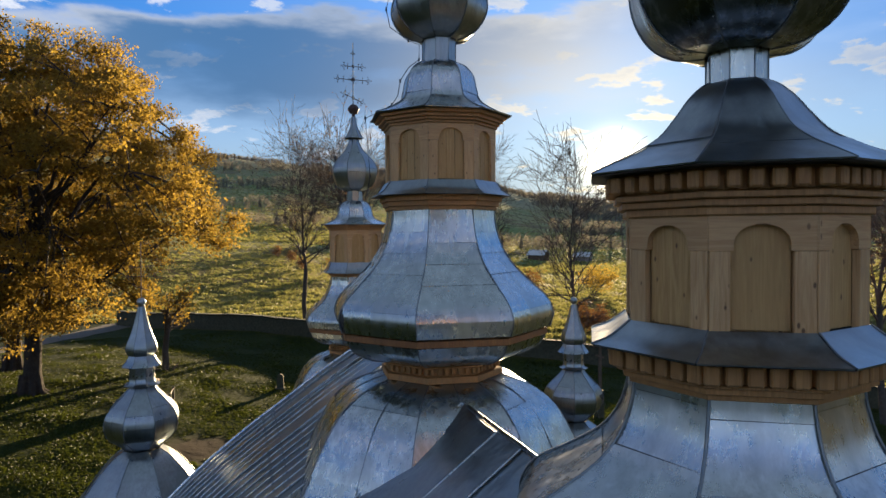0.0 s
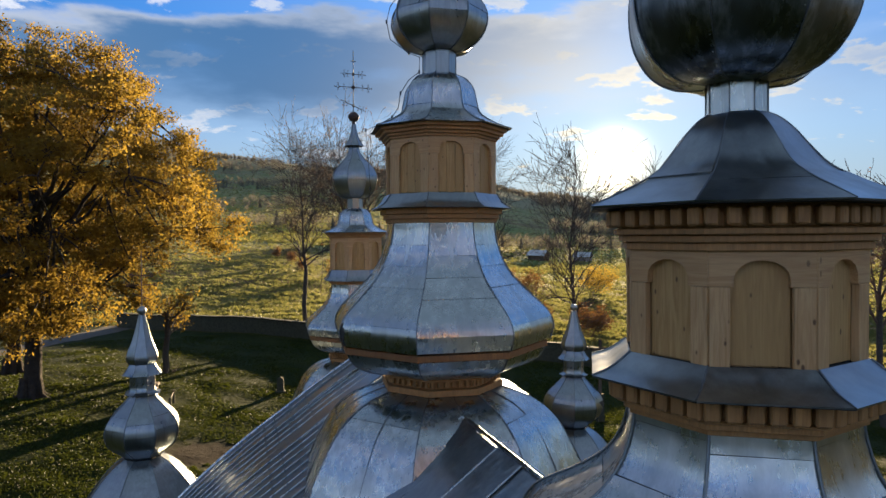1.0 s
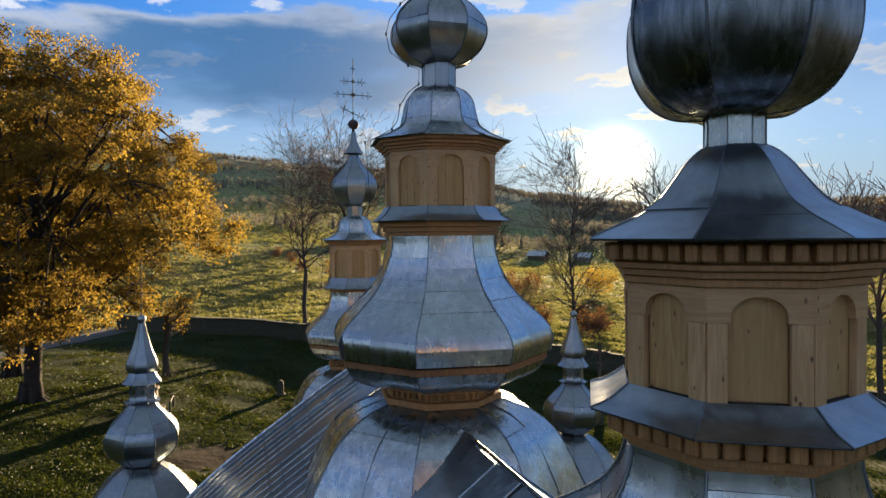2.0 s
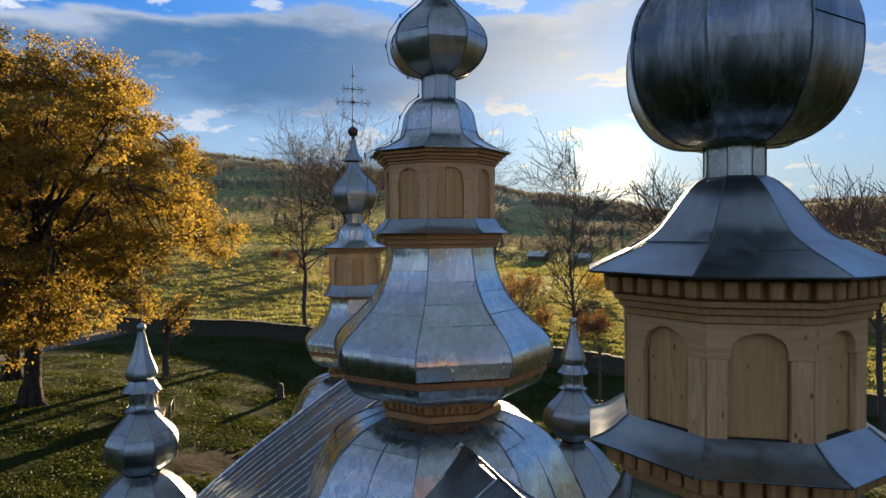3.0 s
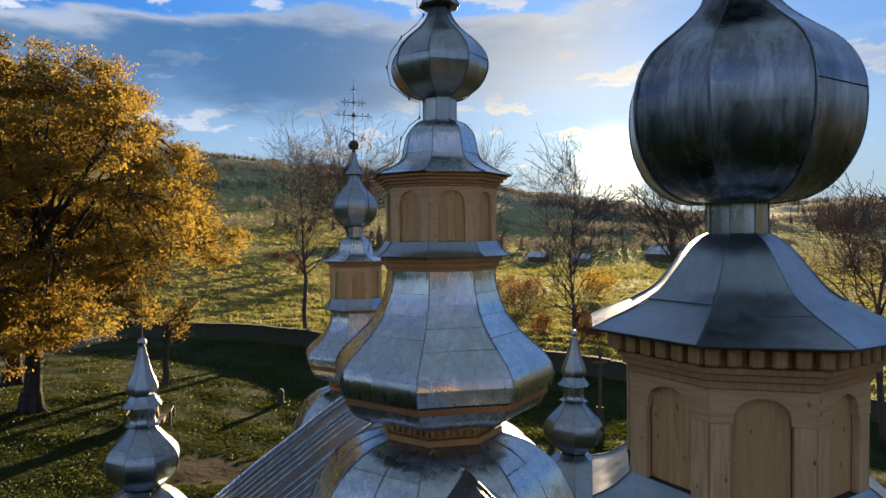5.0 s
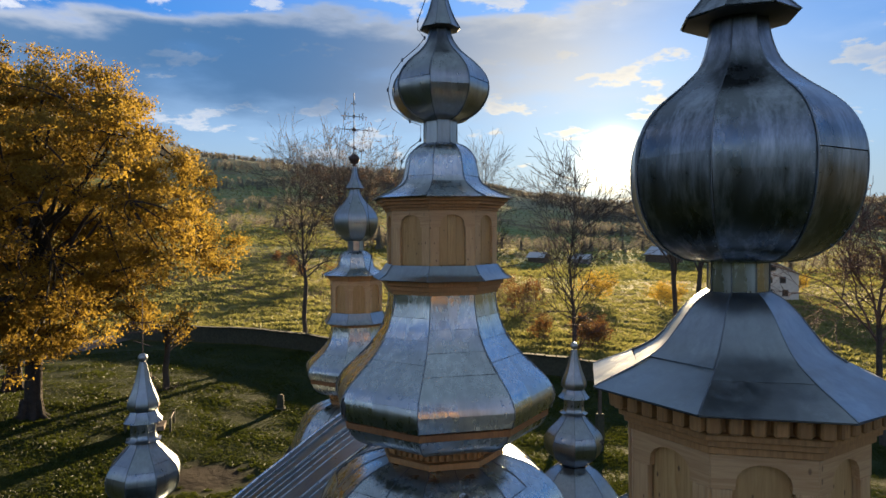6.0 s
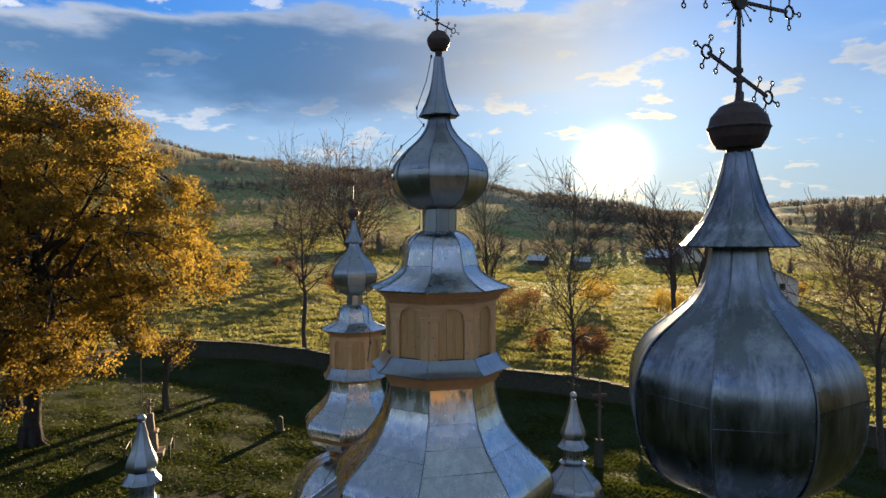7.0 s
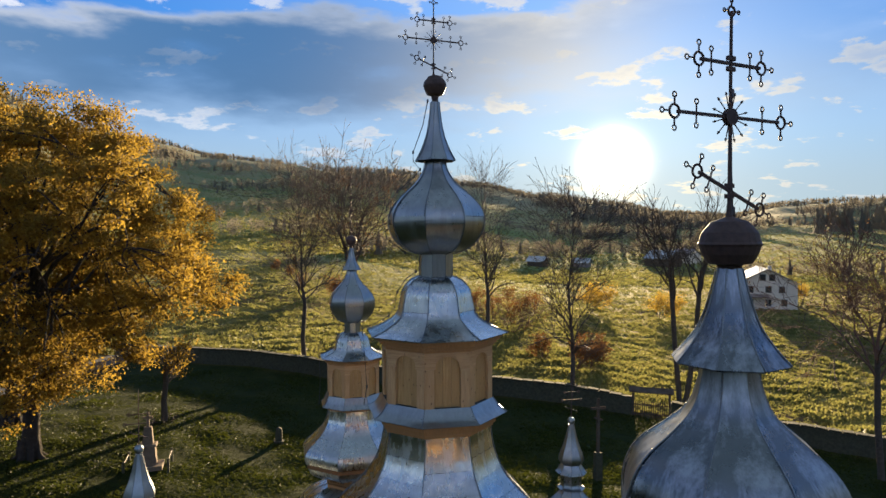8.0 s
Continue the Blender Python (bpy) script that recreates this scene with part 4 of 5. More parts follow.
def oak(x, y, height, rx, label, seed, clumps, per, scale=1.0):
    rng = random.Random(seed)
    z0 = ground_z(x, y)
    t = thing("oak_tree", Matrix.Translation((x, y, z0 - 0.1)), label, "tree", "oak trees by the churchyard")
    w = Wood()
    cz, rz = height * 0.555, height * 0.455
    fork = Vector((0.2, 0, height * 0.2))
    w.limb([Vector((0, 0, -0.2)), Vector((0.02, 0, 0.25)), Vector((0.1, 0, 1.2)), fork], 0.52, 0.40, 10)
    w.limb([fork, Vector((0.5, 0.2, height * 0.42)), Vector((0.2, -0.2, height * 0.62)), Vector((0.8, 0, height * 0.84))], 0.45, 0.07, 8)
    flare = 7
    for i in range(flare):
        a = 2 * math.pi * i / flare
        w.limb([Vector((math.cos(a) * 0.95, math.sin(a) * 0.95, -0.15)), Vector((math.cos(a) * 0.5, math.sin(a) * 0.5, 0.25)), Vector((math.cos(a) * 0.35, math.sin(a) * 0.35, 1.1))], 0.16, 0.2, 5)
    nodes = []
    for i in range(34):
        a = 2.4 * i + rng.uniform(-0.3, 0.3)
        el = rng.uniform(-0.38, 1.15)
        reach = 0.84 * (1 - 0.34 * max(0.0, math.sin(el)) ** 1.2)
        end = Vector((math.cos(a) * math.cos(el) * rx * reach, math.sin(a) * math.cos(el) * rx * reach, cz + math.sin(el) * rz * 0.78))
        root = fork.lerp(Vector((0.3, 0, height * 0.6)), max(0.0, rng.uniform(-0.2, 0.8)))
        mid_p = root.lerp(end, 0.5) + Vector((rng.gauss(0, 0.6), rng.gauss(0, 0.6), rng.uniform(-0.5, 0.9)))
        pts = bezier(root, mid_p, end, 9)
        for k in range(2, 9):
            pts[k] += Vector((rng.gauss(0, 0.16), rng.gauss(0, 0.16), rng.gauss(0, 0.16)))
        w.limb(pts, rng.uniform(0.09, 0.17), 0.03, 6)
        nodes += pts[3:]
    centres = []
    # rounded lobes of foliage, each a spray of clumps on its own bough
    lobes = 0
    while lobes < clumps // 8:
        d = Vector((rng.gauss(0, 1), rng.gauss(0, 1), rng.gauss(0, 1))).normalized()
        k = 0.92 * rng.random() ** 0.28
        slim = 1 - 0.24 * max(0.0, d.z) ** 1.2
        bump = min(1.05, 1 + 0.16 * noise.noise(d * 2.2 + Vector((seed, 0, 0))))
        p = Vector((d.x * rx * k * bump * slim, d.y * rx * k * bump * slim, cz + d.z * rz * k * bump))
        if p.z < height * 0.17 + 0.08 * abs(p.x):
            continue
        near = min(nodes, key=lambda q: (q - p).length_squared)
        if (near - p).length > 4.5:
            continue
        lobes += 1
        m = near.lerp(p, 0.5) + Vector((rng.gauss(0, 0.2), rng.gauss(0, 0.2), rng.uniform(0, 0.5)))
        w.limb(bezier(near, m, p, 5), 0.03 + 0.012 * (near - p).length, 0.018, 5)
        size = rng.uniform(0.7, 1.25)
        for i in range(8):
            e = Vector((rng.gauss(0, 1), rng.gauss(0, 1), rng.gauss(0.25, 0.7))).normalized()
            c = p + Vector((e.x * size, e.y * size, e.z * size * 0.8)) * rng.uniform(0.55, 1.0)
            centres.append(c)
            w.limb([p, p.lerp(c, 0.5) + Vector((0, 0, 0.12)), c], 0.025, 0.008, 4)
    share("trunk", w.mesh("trunk", OAK_BARK), t)
    share("crown", leaf_mesh("crown", centres, per, 0.33, 0.085, LEAF_OAK, seed), t)
    tagged(t.children[1], "golden-brown autumn oak leaves")
    return t


def bare_tree(x, y, height, label, seed, levels=5, lean=(0, 0), stems=1, spread=0.75, leaves=0, mat=None, leaf=None, name="bare_tree", trunk=None, clear=0.36, form="spreading", limbs=6):
    rng = random.Random(seed)
    t = thing(name, Matrix.Translation((x, y, ground_z(x, y) - 0.1)), label, "tree", "bare trees along the wall")
    w, bole = Wood(0.015), Wood()
    r = trunk or height * 0.0125
    for s in range(stems):
        a = rng.uniform(0, 6.28)
        d = Vector((lean[0] + (0.10 * math.cos(a) if stems > 1 else 0), lean[1] + (0.10 * math.sin(a) if stems > 1 else 0), 1)).normalized()
        o = Vector((0.25 * math.cos(a), 0.25 * math.sin(a), 0)) if stems > 1 else Vector((0, 0, 0))
        h1 = height * clear
        pts = [o + Vector((0, 0, -0.2)), o + d * h1 * 0.04, o + d * h1 * 0.5 + Vector((rng.gauss(0, 0.1), 0, 0)), o + d * h1]
        bole.limb(pts, r * 1.15, r * 0.85, 9)
        p, e, rr = pts[-1], d.copy(), r * 0.85
        if form == "spreading":
            # the stem divides into rising limbs
            n = limbs
            L = (height - h1) / 2.75
            for i in range(n):
                aa = 2 * math.pi * (i + rng.uniform(-0.2, 0.2)) / n
                out = 0.0 if i == 0 else spread * rng.uniform(0.6, 1.15)
                c = (d + Vector((math.cos(aa), math.sin(aa), 0)) * out).normalized()
                w.grow(rng, p - d * h1 * rng.uniform(0.0, 0.22) * (i > 0), c, L * rng.uniform(0.85, 1.08), rr * (0.72 if i == 0 else 0.5), levels - 1, 0.012, 0.85, 0.18)
        else:
            # a leader that runs on to the top with rising boughs off it
            n = 15
            seg = (height - h1) * 0.74 / n
            for i in range(n):
                e = (e + Vector((rng.gauss(0, 0.05), rng.gauss(0, 0.05), 0.06))).normalized()
                q = p + e * seg
                bole.limb([p, p.lerp(q, 0.5) + Vector((rng.gauss(0, 0.03), rng.gauss(0, 0.03), 0)), q], rr, rr * 0.88, 6)
                for k in range(3):
                    aa = rng.uniform(0, 6.28)
                    c = (e * rng.uniform(0.8, 1.2) + Vector((math.cos(aa), math.sin(aa), 0)) * spread).normalized()
                    w.grow(rng, p.lerp(q, rng.random()), c, height * 0.125 * (0.75 + 0.7 * math.sin(math.pi * (0.12 + 0.75 * i / n))) * rng.uniform(0.75, 1.2), rr * 0.42, levels - 2, 0.03, 0.8, 0.24)
                p, rr = q, rr * 0.88
            w.grow(rng, p, e, height * 0.085, rr, levels - 2, 0.06, 0.6)
    k = height / float(np.percentile([v.z for v in w.verts], 99.6))
    w.scale_to(k)
    bole.scale_to(k)
    share("trunk", bole.mesh("trunk", BARK), t)
    tagged(share("crown", w.mesh("crown", mat or BARK), t), "bare grey-brown twigs")
    if leaves:
        pick = [p for p, _ in w.tips]
        rng.shuffle(pick)
        share("foliage", leaf_mesh("foliage", pick[:leaves], 4, 0.16, 0.07, leaf or LEAF_BROWN, seed), t)
    return t


RED_TWIG = material("reddish_twig", plain_maker((0.115, 0.075, 0.06), 0.3, 8), 0.9)
oak(-22.1, 34.4, 20.3, 10.7, "large oak with golden-brown autumn leaves on rough grass", 5, 2600, 84)
oak(-27.5, 41.0, 16.0, 8.2, "second golden-brown autumn oak behind the larger one", 8, 900, 80)

bare_tree(-13.2, 62.0, 21.4, "tall bare ash tree behind the churchyard wall", 11, levels=4, clear=0.30, spread=0.85, form="leader", leaves=60, trunk=0.24)
bare_tree(-9.9, 70.0, 22.6, "bare tree with a few withered leaves at its top", 12, clear=0.38, spread=0.5, limbs=8, leaves=900, trunk=0.24)
bare_tree(5.6, 78.0, 23.2, "tall slender bare tree in the meadow", 13, levels=4, clear=0.25, spread=0.75, form="leader", trunk=0.28)
bare_tree(10.6, 51.8, 18.6, "tall bare tree with fine twigs beside the wall", 14, levels=4, spread=0.8, clear=0.2, form="leader", trunk=0.2)
bare_tree(21.2, 56.5, 19.2, "two-stemmed bare tree behind the wooden gate", 15, levels=4, spread=0.42, stems=2, limbs=5, clear=0.5, lean=(0.0, 0), trunk=0.2)
bare_tree(27.8, 40.4, 16.6, "bare tree with reddish twigs and a slender trunk", 16, levels=5, leaves=120, spread=0.75, clear=0.40, limbs=7, mat=RED_TWIG, trunk=0.17, lean=(-0.05, 0))


def shrub(x, y, height, label, seed, mat, leaf, count):
    rng = random.Random(seed)
    t = thing("shrub", Matrix.Translation((x, y, ground_z(x, y) - 0.05)), label, "shrub", "shrubs on the meadow")
    w = Wood()
    for i in range(7):
        a = rng.uniform(0, 6.28)
        d = Vector((math.cos(a) * 0.5, math.sin(a) * 0.5, 1)).normalized()
        w.grow(rng, Vector((math.cos(a) * 0.3, math.sin(a) * 0.3, -0.1)), d, height * 0.36, 0.05, 3, 0.05, 0.6)
    share("stem", w.mesh("stem", mat), t)
    if count:
        share("foliage", leaf_mesh("foliage", [p for p, _ in w.tips][:count], 9, 0.3, 0.12, leaf, seed), t)
    return t


first_shrubs = [shrub(9.5, 88.0, 5.0, "bare reddish shrub on the meadow", 21, RED_TWIG, LEAF_BROWN, 60),
                shrub(13.5, 66.0, 4.5, "brown half-bare shrub below the tall tree", 22, RED_TWIG, LEAF_BROWN, 110),
                shrub(40.0, 118.0, 6.5, "yellow autumn shrub on the meadow", 23, BARK, LEAF_YELLOW, 400)]
rng = random.Random(5)
for base, spots in ((0, ((7, 92), (12, 95), (5, 99), (15, 104), (11, 110))), (1, ((15.5, 68), (11.5, 70), (-2, 96), (17, 72), (-20, 120), (-28, 128), (-33, 140), (-38, 150))), (2, ((30, 130), (82, 150)))):
    for x, y in spots:
        copy_thing(first_shrubs[base], Matrix.Translation((x, y, ground_z(x, y) - 0.05)) @ Matrix.Rotation(rng.uniform(0, 6.28), 4, "Z") @ Matrix.Scale(rng.uniform(0.7, 1.25), 4))


def far_woods(name, label, spots, kind_mat, seed, clumps=22, grain=0.62):
    """Far trees as one mass of uneven crowns on trunks."""
    r = random.Random(seed)
    bm_v, bm_f = [], []
    for x, y, h, conifer in spots:
        z = ground_z(x, y)
        b = len(bm_v)
        if conifer:
            n, tiers = 6, 3
            for t in range(tiers):
                b = len(bm_v)
                zb, zt = z + h * (0.12 + 0.26 * t), z + h * (0.55 + 0.225 * t)
                rad = h * 0.19 * (1 - 0.27 * t)
                for k in range(n):
                    a = 2 * math.pi * k / n + t
                    q = rad * r.uniform(0.7, 1.2)
                    bm_v.append((x + math.cos(a) * q, y + math.sin(a) * q, zb + r.uniform(-0.03, 0.03) * h))
                bm_v.append((x, y, zt))
                for k in range(n):
                    bm_f.append((b + k, b + (k + 1) % n, b + n))
        else:
            for c in range(clumps):
                b = len(bm_v)
                k = r.random() ** 0.4
                d = Vector((r.gauss(0, 1), r.gauss(0, 1), r.gauss(0, 1))).normalized()
                p = Vector((x + d.x * k * h * 0.30, y + d.y * k * h * 0.30, z + h * (0.52 + 0.42 * d.z * k)))
                u = Vector((r.gauss(0, 1), r.gauss(0, 1), r.gauss(0, 1))).normalized() * h * grain * r.uniform(0.09, 0.17)
                w = u.cross(Vector((r.gauss(0, 1), r.gauss(0, 1), r.gauss(0, 1)))).normalized() * h * grain * r.uniform(0.07, 0.14)
                bm_v += [tuple(p - u), tuple(p + w), tuple(p + u * 0.8), tuple(p - w)]
                bm_f.append((b, b + 1, b + 2, b + 3))
    ob = new(name, mesh_of(name, bm_v, bm_f, kind_mat))
    return tagged(ob, label, "woods", "", "stuff")


def polar(az, d):
    return d * math.sin(radians(az)), d * math.cos(radians(az))


rng = random.Random(31)
spots = []
while len(spots) < 10000:
    az = rng.uniform(-40, 42)
    d = rng.uniform(700, 1330)
    x, y = polar(az, d)
    if noise.noise((x * 0.006, y * 0.006, 1)) > (-0.08 if az > -12 else 0.0) - 0.35 * smooth(1050, 1280, d):
        spots.append((x, y, rng.uniform(6, 12), rng.random() < 0.3))
far_woods("hill_woods", "mixed autumn woods along the hill ridge", spots, HAZED_WOOD, 1)
spots = []
for az0, d0, az1, d1, n, h in ((-21, 330, -12, 420, 60, 7), (-19, 260, -8, 300, 70, 6), (-8, 210, 4, 330, 90, 8), (4, 330, 22, 420, 130, 9), (10, 520, 26, 600, 130, 12), (24, 260, 40, 320, 90, 6), (-20, 520, -11, 640, 70, 9), (-24, 700, -13, 820, 110, 10)):
    for i in range(n):
        t = rng.random()
        x, y = polar(az0 + (az1 - az0) * t + rng.gauss(0, 0.4), d0 + (d1 - d0) * t + rng.gauss(0, 0.035 * d0))
        spots.append((x, y, h * rng.uniform(0.5, 1.25), rng.random() < 0.12))
far_woods("hedgerow_trees", "hedgerows and small autumn trees between the far fields", spots, HAZED_WOOD, 2, 90, 0.32)
spots = []
for i in range(70):
    x, y = polar(rng.uniform(30, 39), rng.uniform(560, 700))
    spots.append((x, y, rng.uniform(14, 24), True))
far_woods("spruce_stand", "dark spruce stand at the edge of the valley", spots, HAZED_WOOD, 3)


# ---- grass ----
EARTH = (-11.0, 29.6)      # trodden bare earth


def grass(name, label, mat, count, seed, lo, hi, size, beyond):
    r = np.random.default_rng(seed)
    made = []
    while sum(len(m) for m in made) < count:
        az = np.radians(r.uniform(-36.5, 36.5, count))
        d = lo * (hi / lo) ** r.uniform(0, 1, count)
        x, y = d * np.sin(az), d * np.cos(az)
        side = y + 0.349 * x - 55.55
        keep = side > 0.4 if beyond else side < -0.4
        keep &= np.hypot((x - EARTH[0]) / 1.3, y - EARTH[1]) > 1.9 + 0.7 * np.sin(5 * x) * np.cos(4 * y)
        tuft = np.array([noise.noise((p * 0.22, q * 0.35, 9)) + 0.5 * noise.noise((p * 0.9, q * 1.1, 4)) for p, q in zip(x[::4], y[::4])])
        keep &= np.repeat(tuft, 4)[:count] + 0.25 > r.uniform(-0.35, 0.35, count) if not beyond else np.ones(count, bool)
        made.append(np.stack([x, y], 1)[keep])
    p = np.concatenate(made)[:count]
    z = np.array([ground_z(a, b) for a, b in p])
    patch = np.array([noise.noise((a * 0.35, b * 0.35, 5)) for a, b in p])
    h = size * r.uniform(0.5, 1.4, count) * (1 + 0.9 * np.clip(patch, -0.6, 1))
    ang = r.uniform(0, 6.283, count)
    w = h * r.uniform(0.5, 1.0, count)
    dx, dy = np.cos(ang) * w, np.sin(ang) * w
    lx, ly = r.normal(0, 0.35, count) * h, r.normal(0, 0.35, count) * h
    base = np.stack([p[:, 0], p[:, 1], z - 0.02], 1)
    a = base + np.stack([dx, dy, 0 * dx], 1)
    b = base - np.stack([dx, dy, 0 * dx], 1)
    c = base + np.stack([lx - dx * 0.6, ly - dy * 0.6, h], 1)
    e = base + np.stack([lx + dx * 0.5, ly + dy * 0.5, h * 0.8], 1)
    m = base + np.stack([lx * 0.3, ly * 0.3, h * 0.35], 1)
    v = np.stack([b, m, c, m + (0.001, 0, 0), a, e], 1).reshape(-1, 3)
    me = bpy.data.meshes.new(name)
    n = 2 * count
    me.vertices.add(len(v))
    me.vertices.foreach_set("co", v.astype(np.float32).ravel())
    me.loops.add(3 * n)
    me.loops.foreach_set("vertex_index", np.arange(3 * n, dtype=np.int32))
    me.polygons.add(n)
    me.polygons.foreach_set("loop_start", np.arange(0, 3 * n, 3, dtype=np.int32))
    me.update(calc_edges=True)
    me.materials.append(mat)
    tagged(new(name, me), label, "grass", "", "stuff")


grass("churchyard_grass", "short green churchyard grass with autumn tufts", SHADED_BLADE, 210000, 1, 24, 64, 0.075, False)
grass("meadow_grass", "long straw-coloured meadow grass", DRY_BLADE, 170000, 2, 46, 260, 0.28, True)


grass("far_meadow_tussocks", "tall dry tussocks on the farther meadow", DRY_BLADE, 110000, 3, 200, 800, 0.55, True)


# ---- churchyard ----
def churchyard_wall():
    """A rubble wall with a capping of flat stones."""
    run = WALL_B - WALL_A
    length = run.length
    e = run.normalized()
    ang = math.atan2(e.y, e.x)
    w = thing("churchyard_wall", Matrix.Identity(4), "low dark rubble stone wall round the churchyard", "wall", "", "structure")
    gate0, gate1 = gate_span(e)
    r = random.Random(7)
    caps = [box_mesh("capstone", (0.86, 0.62, 0.11), (0, 0, 0.05), STONE, 0.025), box_mesh("capstone", (0.8, 0.66, 0.13), (0, 0, 0.06), STONE, 0.03)]
    for s0, s1 in ((0.0, gate0), (gate1, length)):
        bm = bmesh.new()
        n = int((s1 - s0) / 1.0)
        rows = []
        for i in range(n + 1):
            s = s0 + (s1 - s0) * i / n
            c = WALL_A + e * s
            z = ground_z(c.x, c.y)
            side = Vector((-e.y, e.x, 0))
            row = []
            for off, h in ((-0.30, -0.4), (-0.25, 0.7), (-0.22, 1.45), (0.22, 1.45), (0.25, 0.7), (0.30, -0.4)):
                row.append(bm.verts.new(c + side * (off + r.uniform(-0.025, 0.025)) + Vector((0, 0, z + h + r.uniform(-0.02, 0.02)))))
            rows.append(row)
        for a, b in zip(rows, rows[1:]):
            for k in range(5):
                bm.faces.new([a[k], a[k + 1], b[k + 1], b[k]])
        bm.faces.new(rows[0])
        bm.faces.new(rows[-1][::-1])
        bmesh.ops.recalc_face_normals(bm, faces=bm.faces)
        part("wall_body", bm, STONE, w)
        s = s0 + 0.45
        while s < s1 - 0.4:
            c = WALL_A + e * s
            f = WALL_A + e * (s + 0.5)
            tilt = math.atan2(ground_z(f.x, f.y) - ground_z(c.x, c.y), 0.5)
            m = Matrix.Translation((c.x, c.y, ground_z(c.x, c.y) + 1.44 + r.uniform(-0.02, 0.03))) @ Matrix.Rotation(ang + r.uniform(-0.04, 0.04), 4, "Z") @ Matrix.Rotation(-tilt, 4, "Y")
            share("capstone", r.choice(caps), w, m)
            s += 0.88
    return e


def gate_span(e):
    s = (Vector((16.3, 49.86, 0)) - WALL_A).dot(e)
    return s - 1.45, s + 1.45


e_wall = churchyard_wall()


def wooden_gate():
    c = Vector((16.3, 49.86, 0))
    z = ground_z(c.x, c.y)
    g = thing("roofed_gate", Matrix.Translation((c.x, c.y, z - 0.05)) @ Matrix.Rotation(math.atan2(e_wall.y, e_wall.x), 4, "Z"), "weathered picket gate under a small shingled roof", "gate")
    post = box_mesh("post", (0.18, 0.18, 2.2), (0, 0, 1.1), WOOD_OLD, 0.01)
    for x in (-1.35, 1.35):
        share("post", post, g, Matrix.Translation((x, 0, 0)))
    bm = bmesh.new()
    for s in (-1, 1):
        add_box(bm, (3.3, 0.55, 0.06), (0, s * 0.22, 2.28), Matrix.Rotation(radians(-s * 38), 3, "X"))
    add_box(bm, (3.1, 0.14, 0.14), (0, 0, 2.08))
    part("roof", bm, WOOD_OLD, g)
    bm = bmesh.new()
    for h in (0.35, 1.05):
        add_box(bm, (2.5, 0.05, 0.09), (0, 0.03, h))
    part("rail", bm, WOOD_OLD, g)
    pk = box_mesh("picket", (0.08, 0.03, 1.25), (0, -0.02, 0.72), WOOD_OLD, 0.006)
    for i in range(15):
        share("picket", pk, g, Matrix.Translation((-1.16 + 2.32 * i / 14, 0, 0)))


wooden_gate()


def gravestone():
    x, y = -10.55, 41.6
    t = thing("gravestone", Matrix.Translation((x, y, ground_z(x, y) - 0.05)) @ Matrix.Rotation(radians(10), 4, "Z"), "small pale upright gravestone with rounded top on grass", "gravestone")
    bm = bmesh.new()
    add_box(bm, (0.62, 0.5, 0.18), (0, 0, 0.09))
    bmesh.ops.bevel(bm, geom=bm.edges, offset=0.02, segments=1, affect="EDGES")
    part("plinth", bm, STONE, t)
    bm = bmesh.new()
    outline = [(-0.22, 0.18), (0.22, 0.18), (0.20, 0.86)] + [(0.20 * math.cos(a), 0.86 + 0.2 * math.sin(a)) for a in (0.5, 1.0, 1.57, 2.14, 2.64)] + [(-0.20, 0.86)]
    a = [bm.verts.new((p, -0.12, q)) for p, q in outline]
    b = [bm.verts.new((p, 0.12, q)) for p, q in outline]
    bm.faces.new(a)
    bm.faces.new(b[::-1])
    for i in range(len(a)):
        j = (i + 1) % len(a)
        bm.faces.new([a[j], a[i], b[i], b[j]])
    bmesh.ops.recalc_face_normals(bm, faces=bm.faces)
    part("slab", bm, STONE, t)


gravestone()


def wayside_cross():
    x, y = -16.0, 35.0
    t = thing("wayside_cross", Matrix.Translation((x, y, ground_z(x, y) - 0.05)) @ Matrix.Rotation(radians(17), 4, "Z"), "weathered stone wayside cross on a stepped pedestal with low railing", "stone cross")
    for name, w, z0, z1, k in (("step", 1.5, 0.0, 0.25, 1.0), ("pedestal", 0.85, 0.25, 1.25, 0.86), ("cornice_slab", 0.95, 1.25, 1.38, 0.9), ("shaft", 0.55, 1.38, 2.3, 0.72)):
        bm = bmesh.new()
        add_box(bm, (w, w * 0.8, z1 - z0), (0, 0, (z0 + z1) / 2), None, k)
        bmesh.ops.bevel(bm, geom=bm.edges, offset=0.02, segments=1, affect="EDGES")
        part(name, bm, SANDSTONE, t)
    bm = bmesh.new()
    add_box(bm, (0.14, 0.12, 0.8), (0, 0, 2.68))
    add_box(bm, (0.5, 0.11, 0.14), (0, 0, 2.8))
    part("cross_head", bm, SANDSTONE, t)
    for s in (-1, 1):
        for f in (-1, 1):
            bm = bmesh.new()
            add_box(bm, (0.12, 0.12, 0.75), (s * 1.1, f * 0.9, 0.36))
            part("rail_post", bm, STONE, t)
        bm = bmesh.new()
        add_rod(bm, (s * 1.1, -0.9, 0.62), (s * 1.1, 0.9, 0.62), 0.025)
        part("rail", bm, IRON, t)


SANDSTONE = material("sandstone", plain_maker((0.16, 0.12, 0.085), 0.35, 4, 0.4, 0.02), 0.9)
wayside_cross()


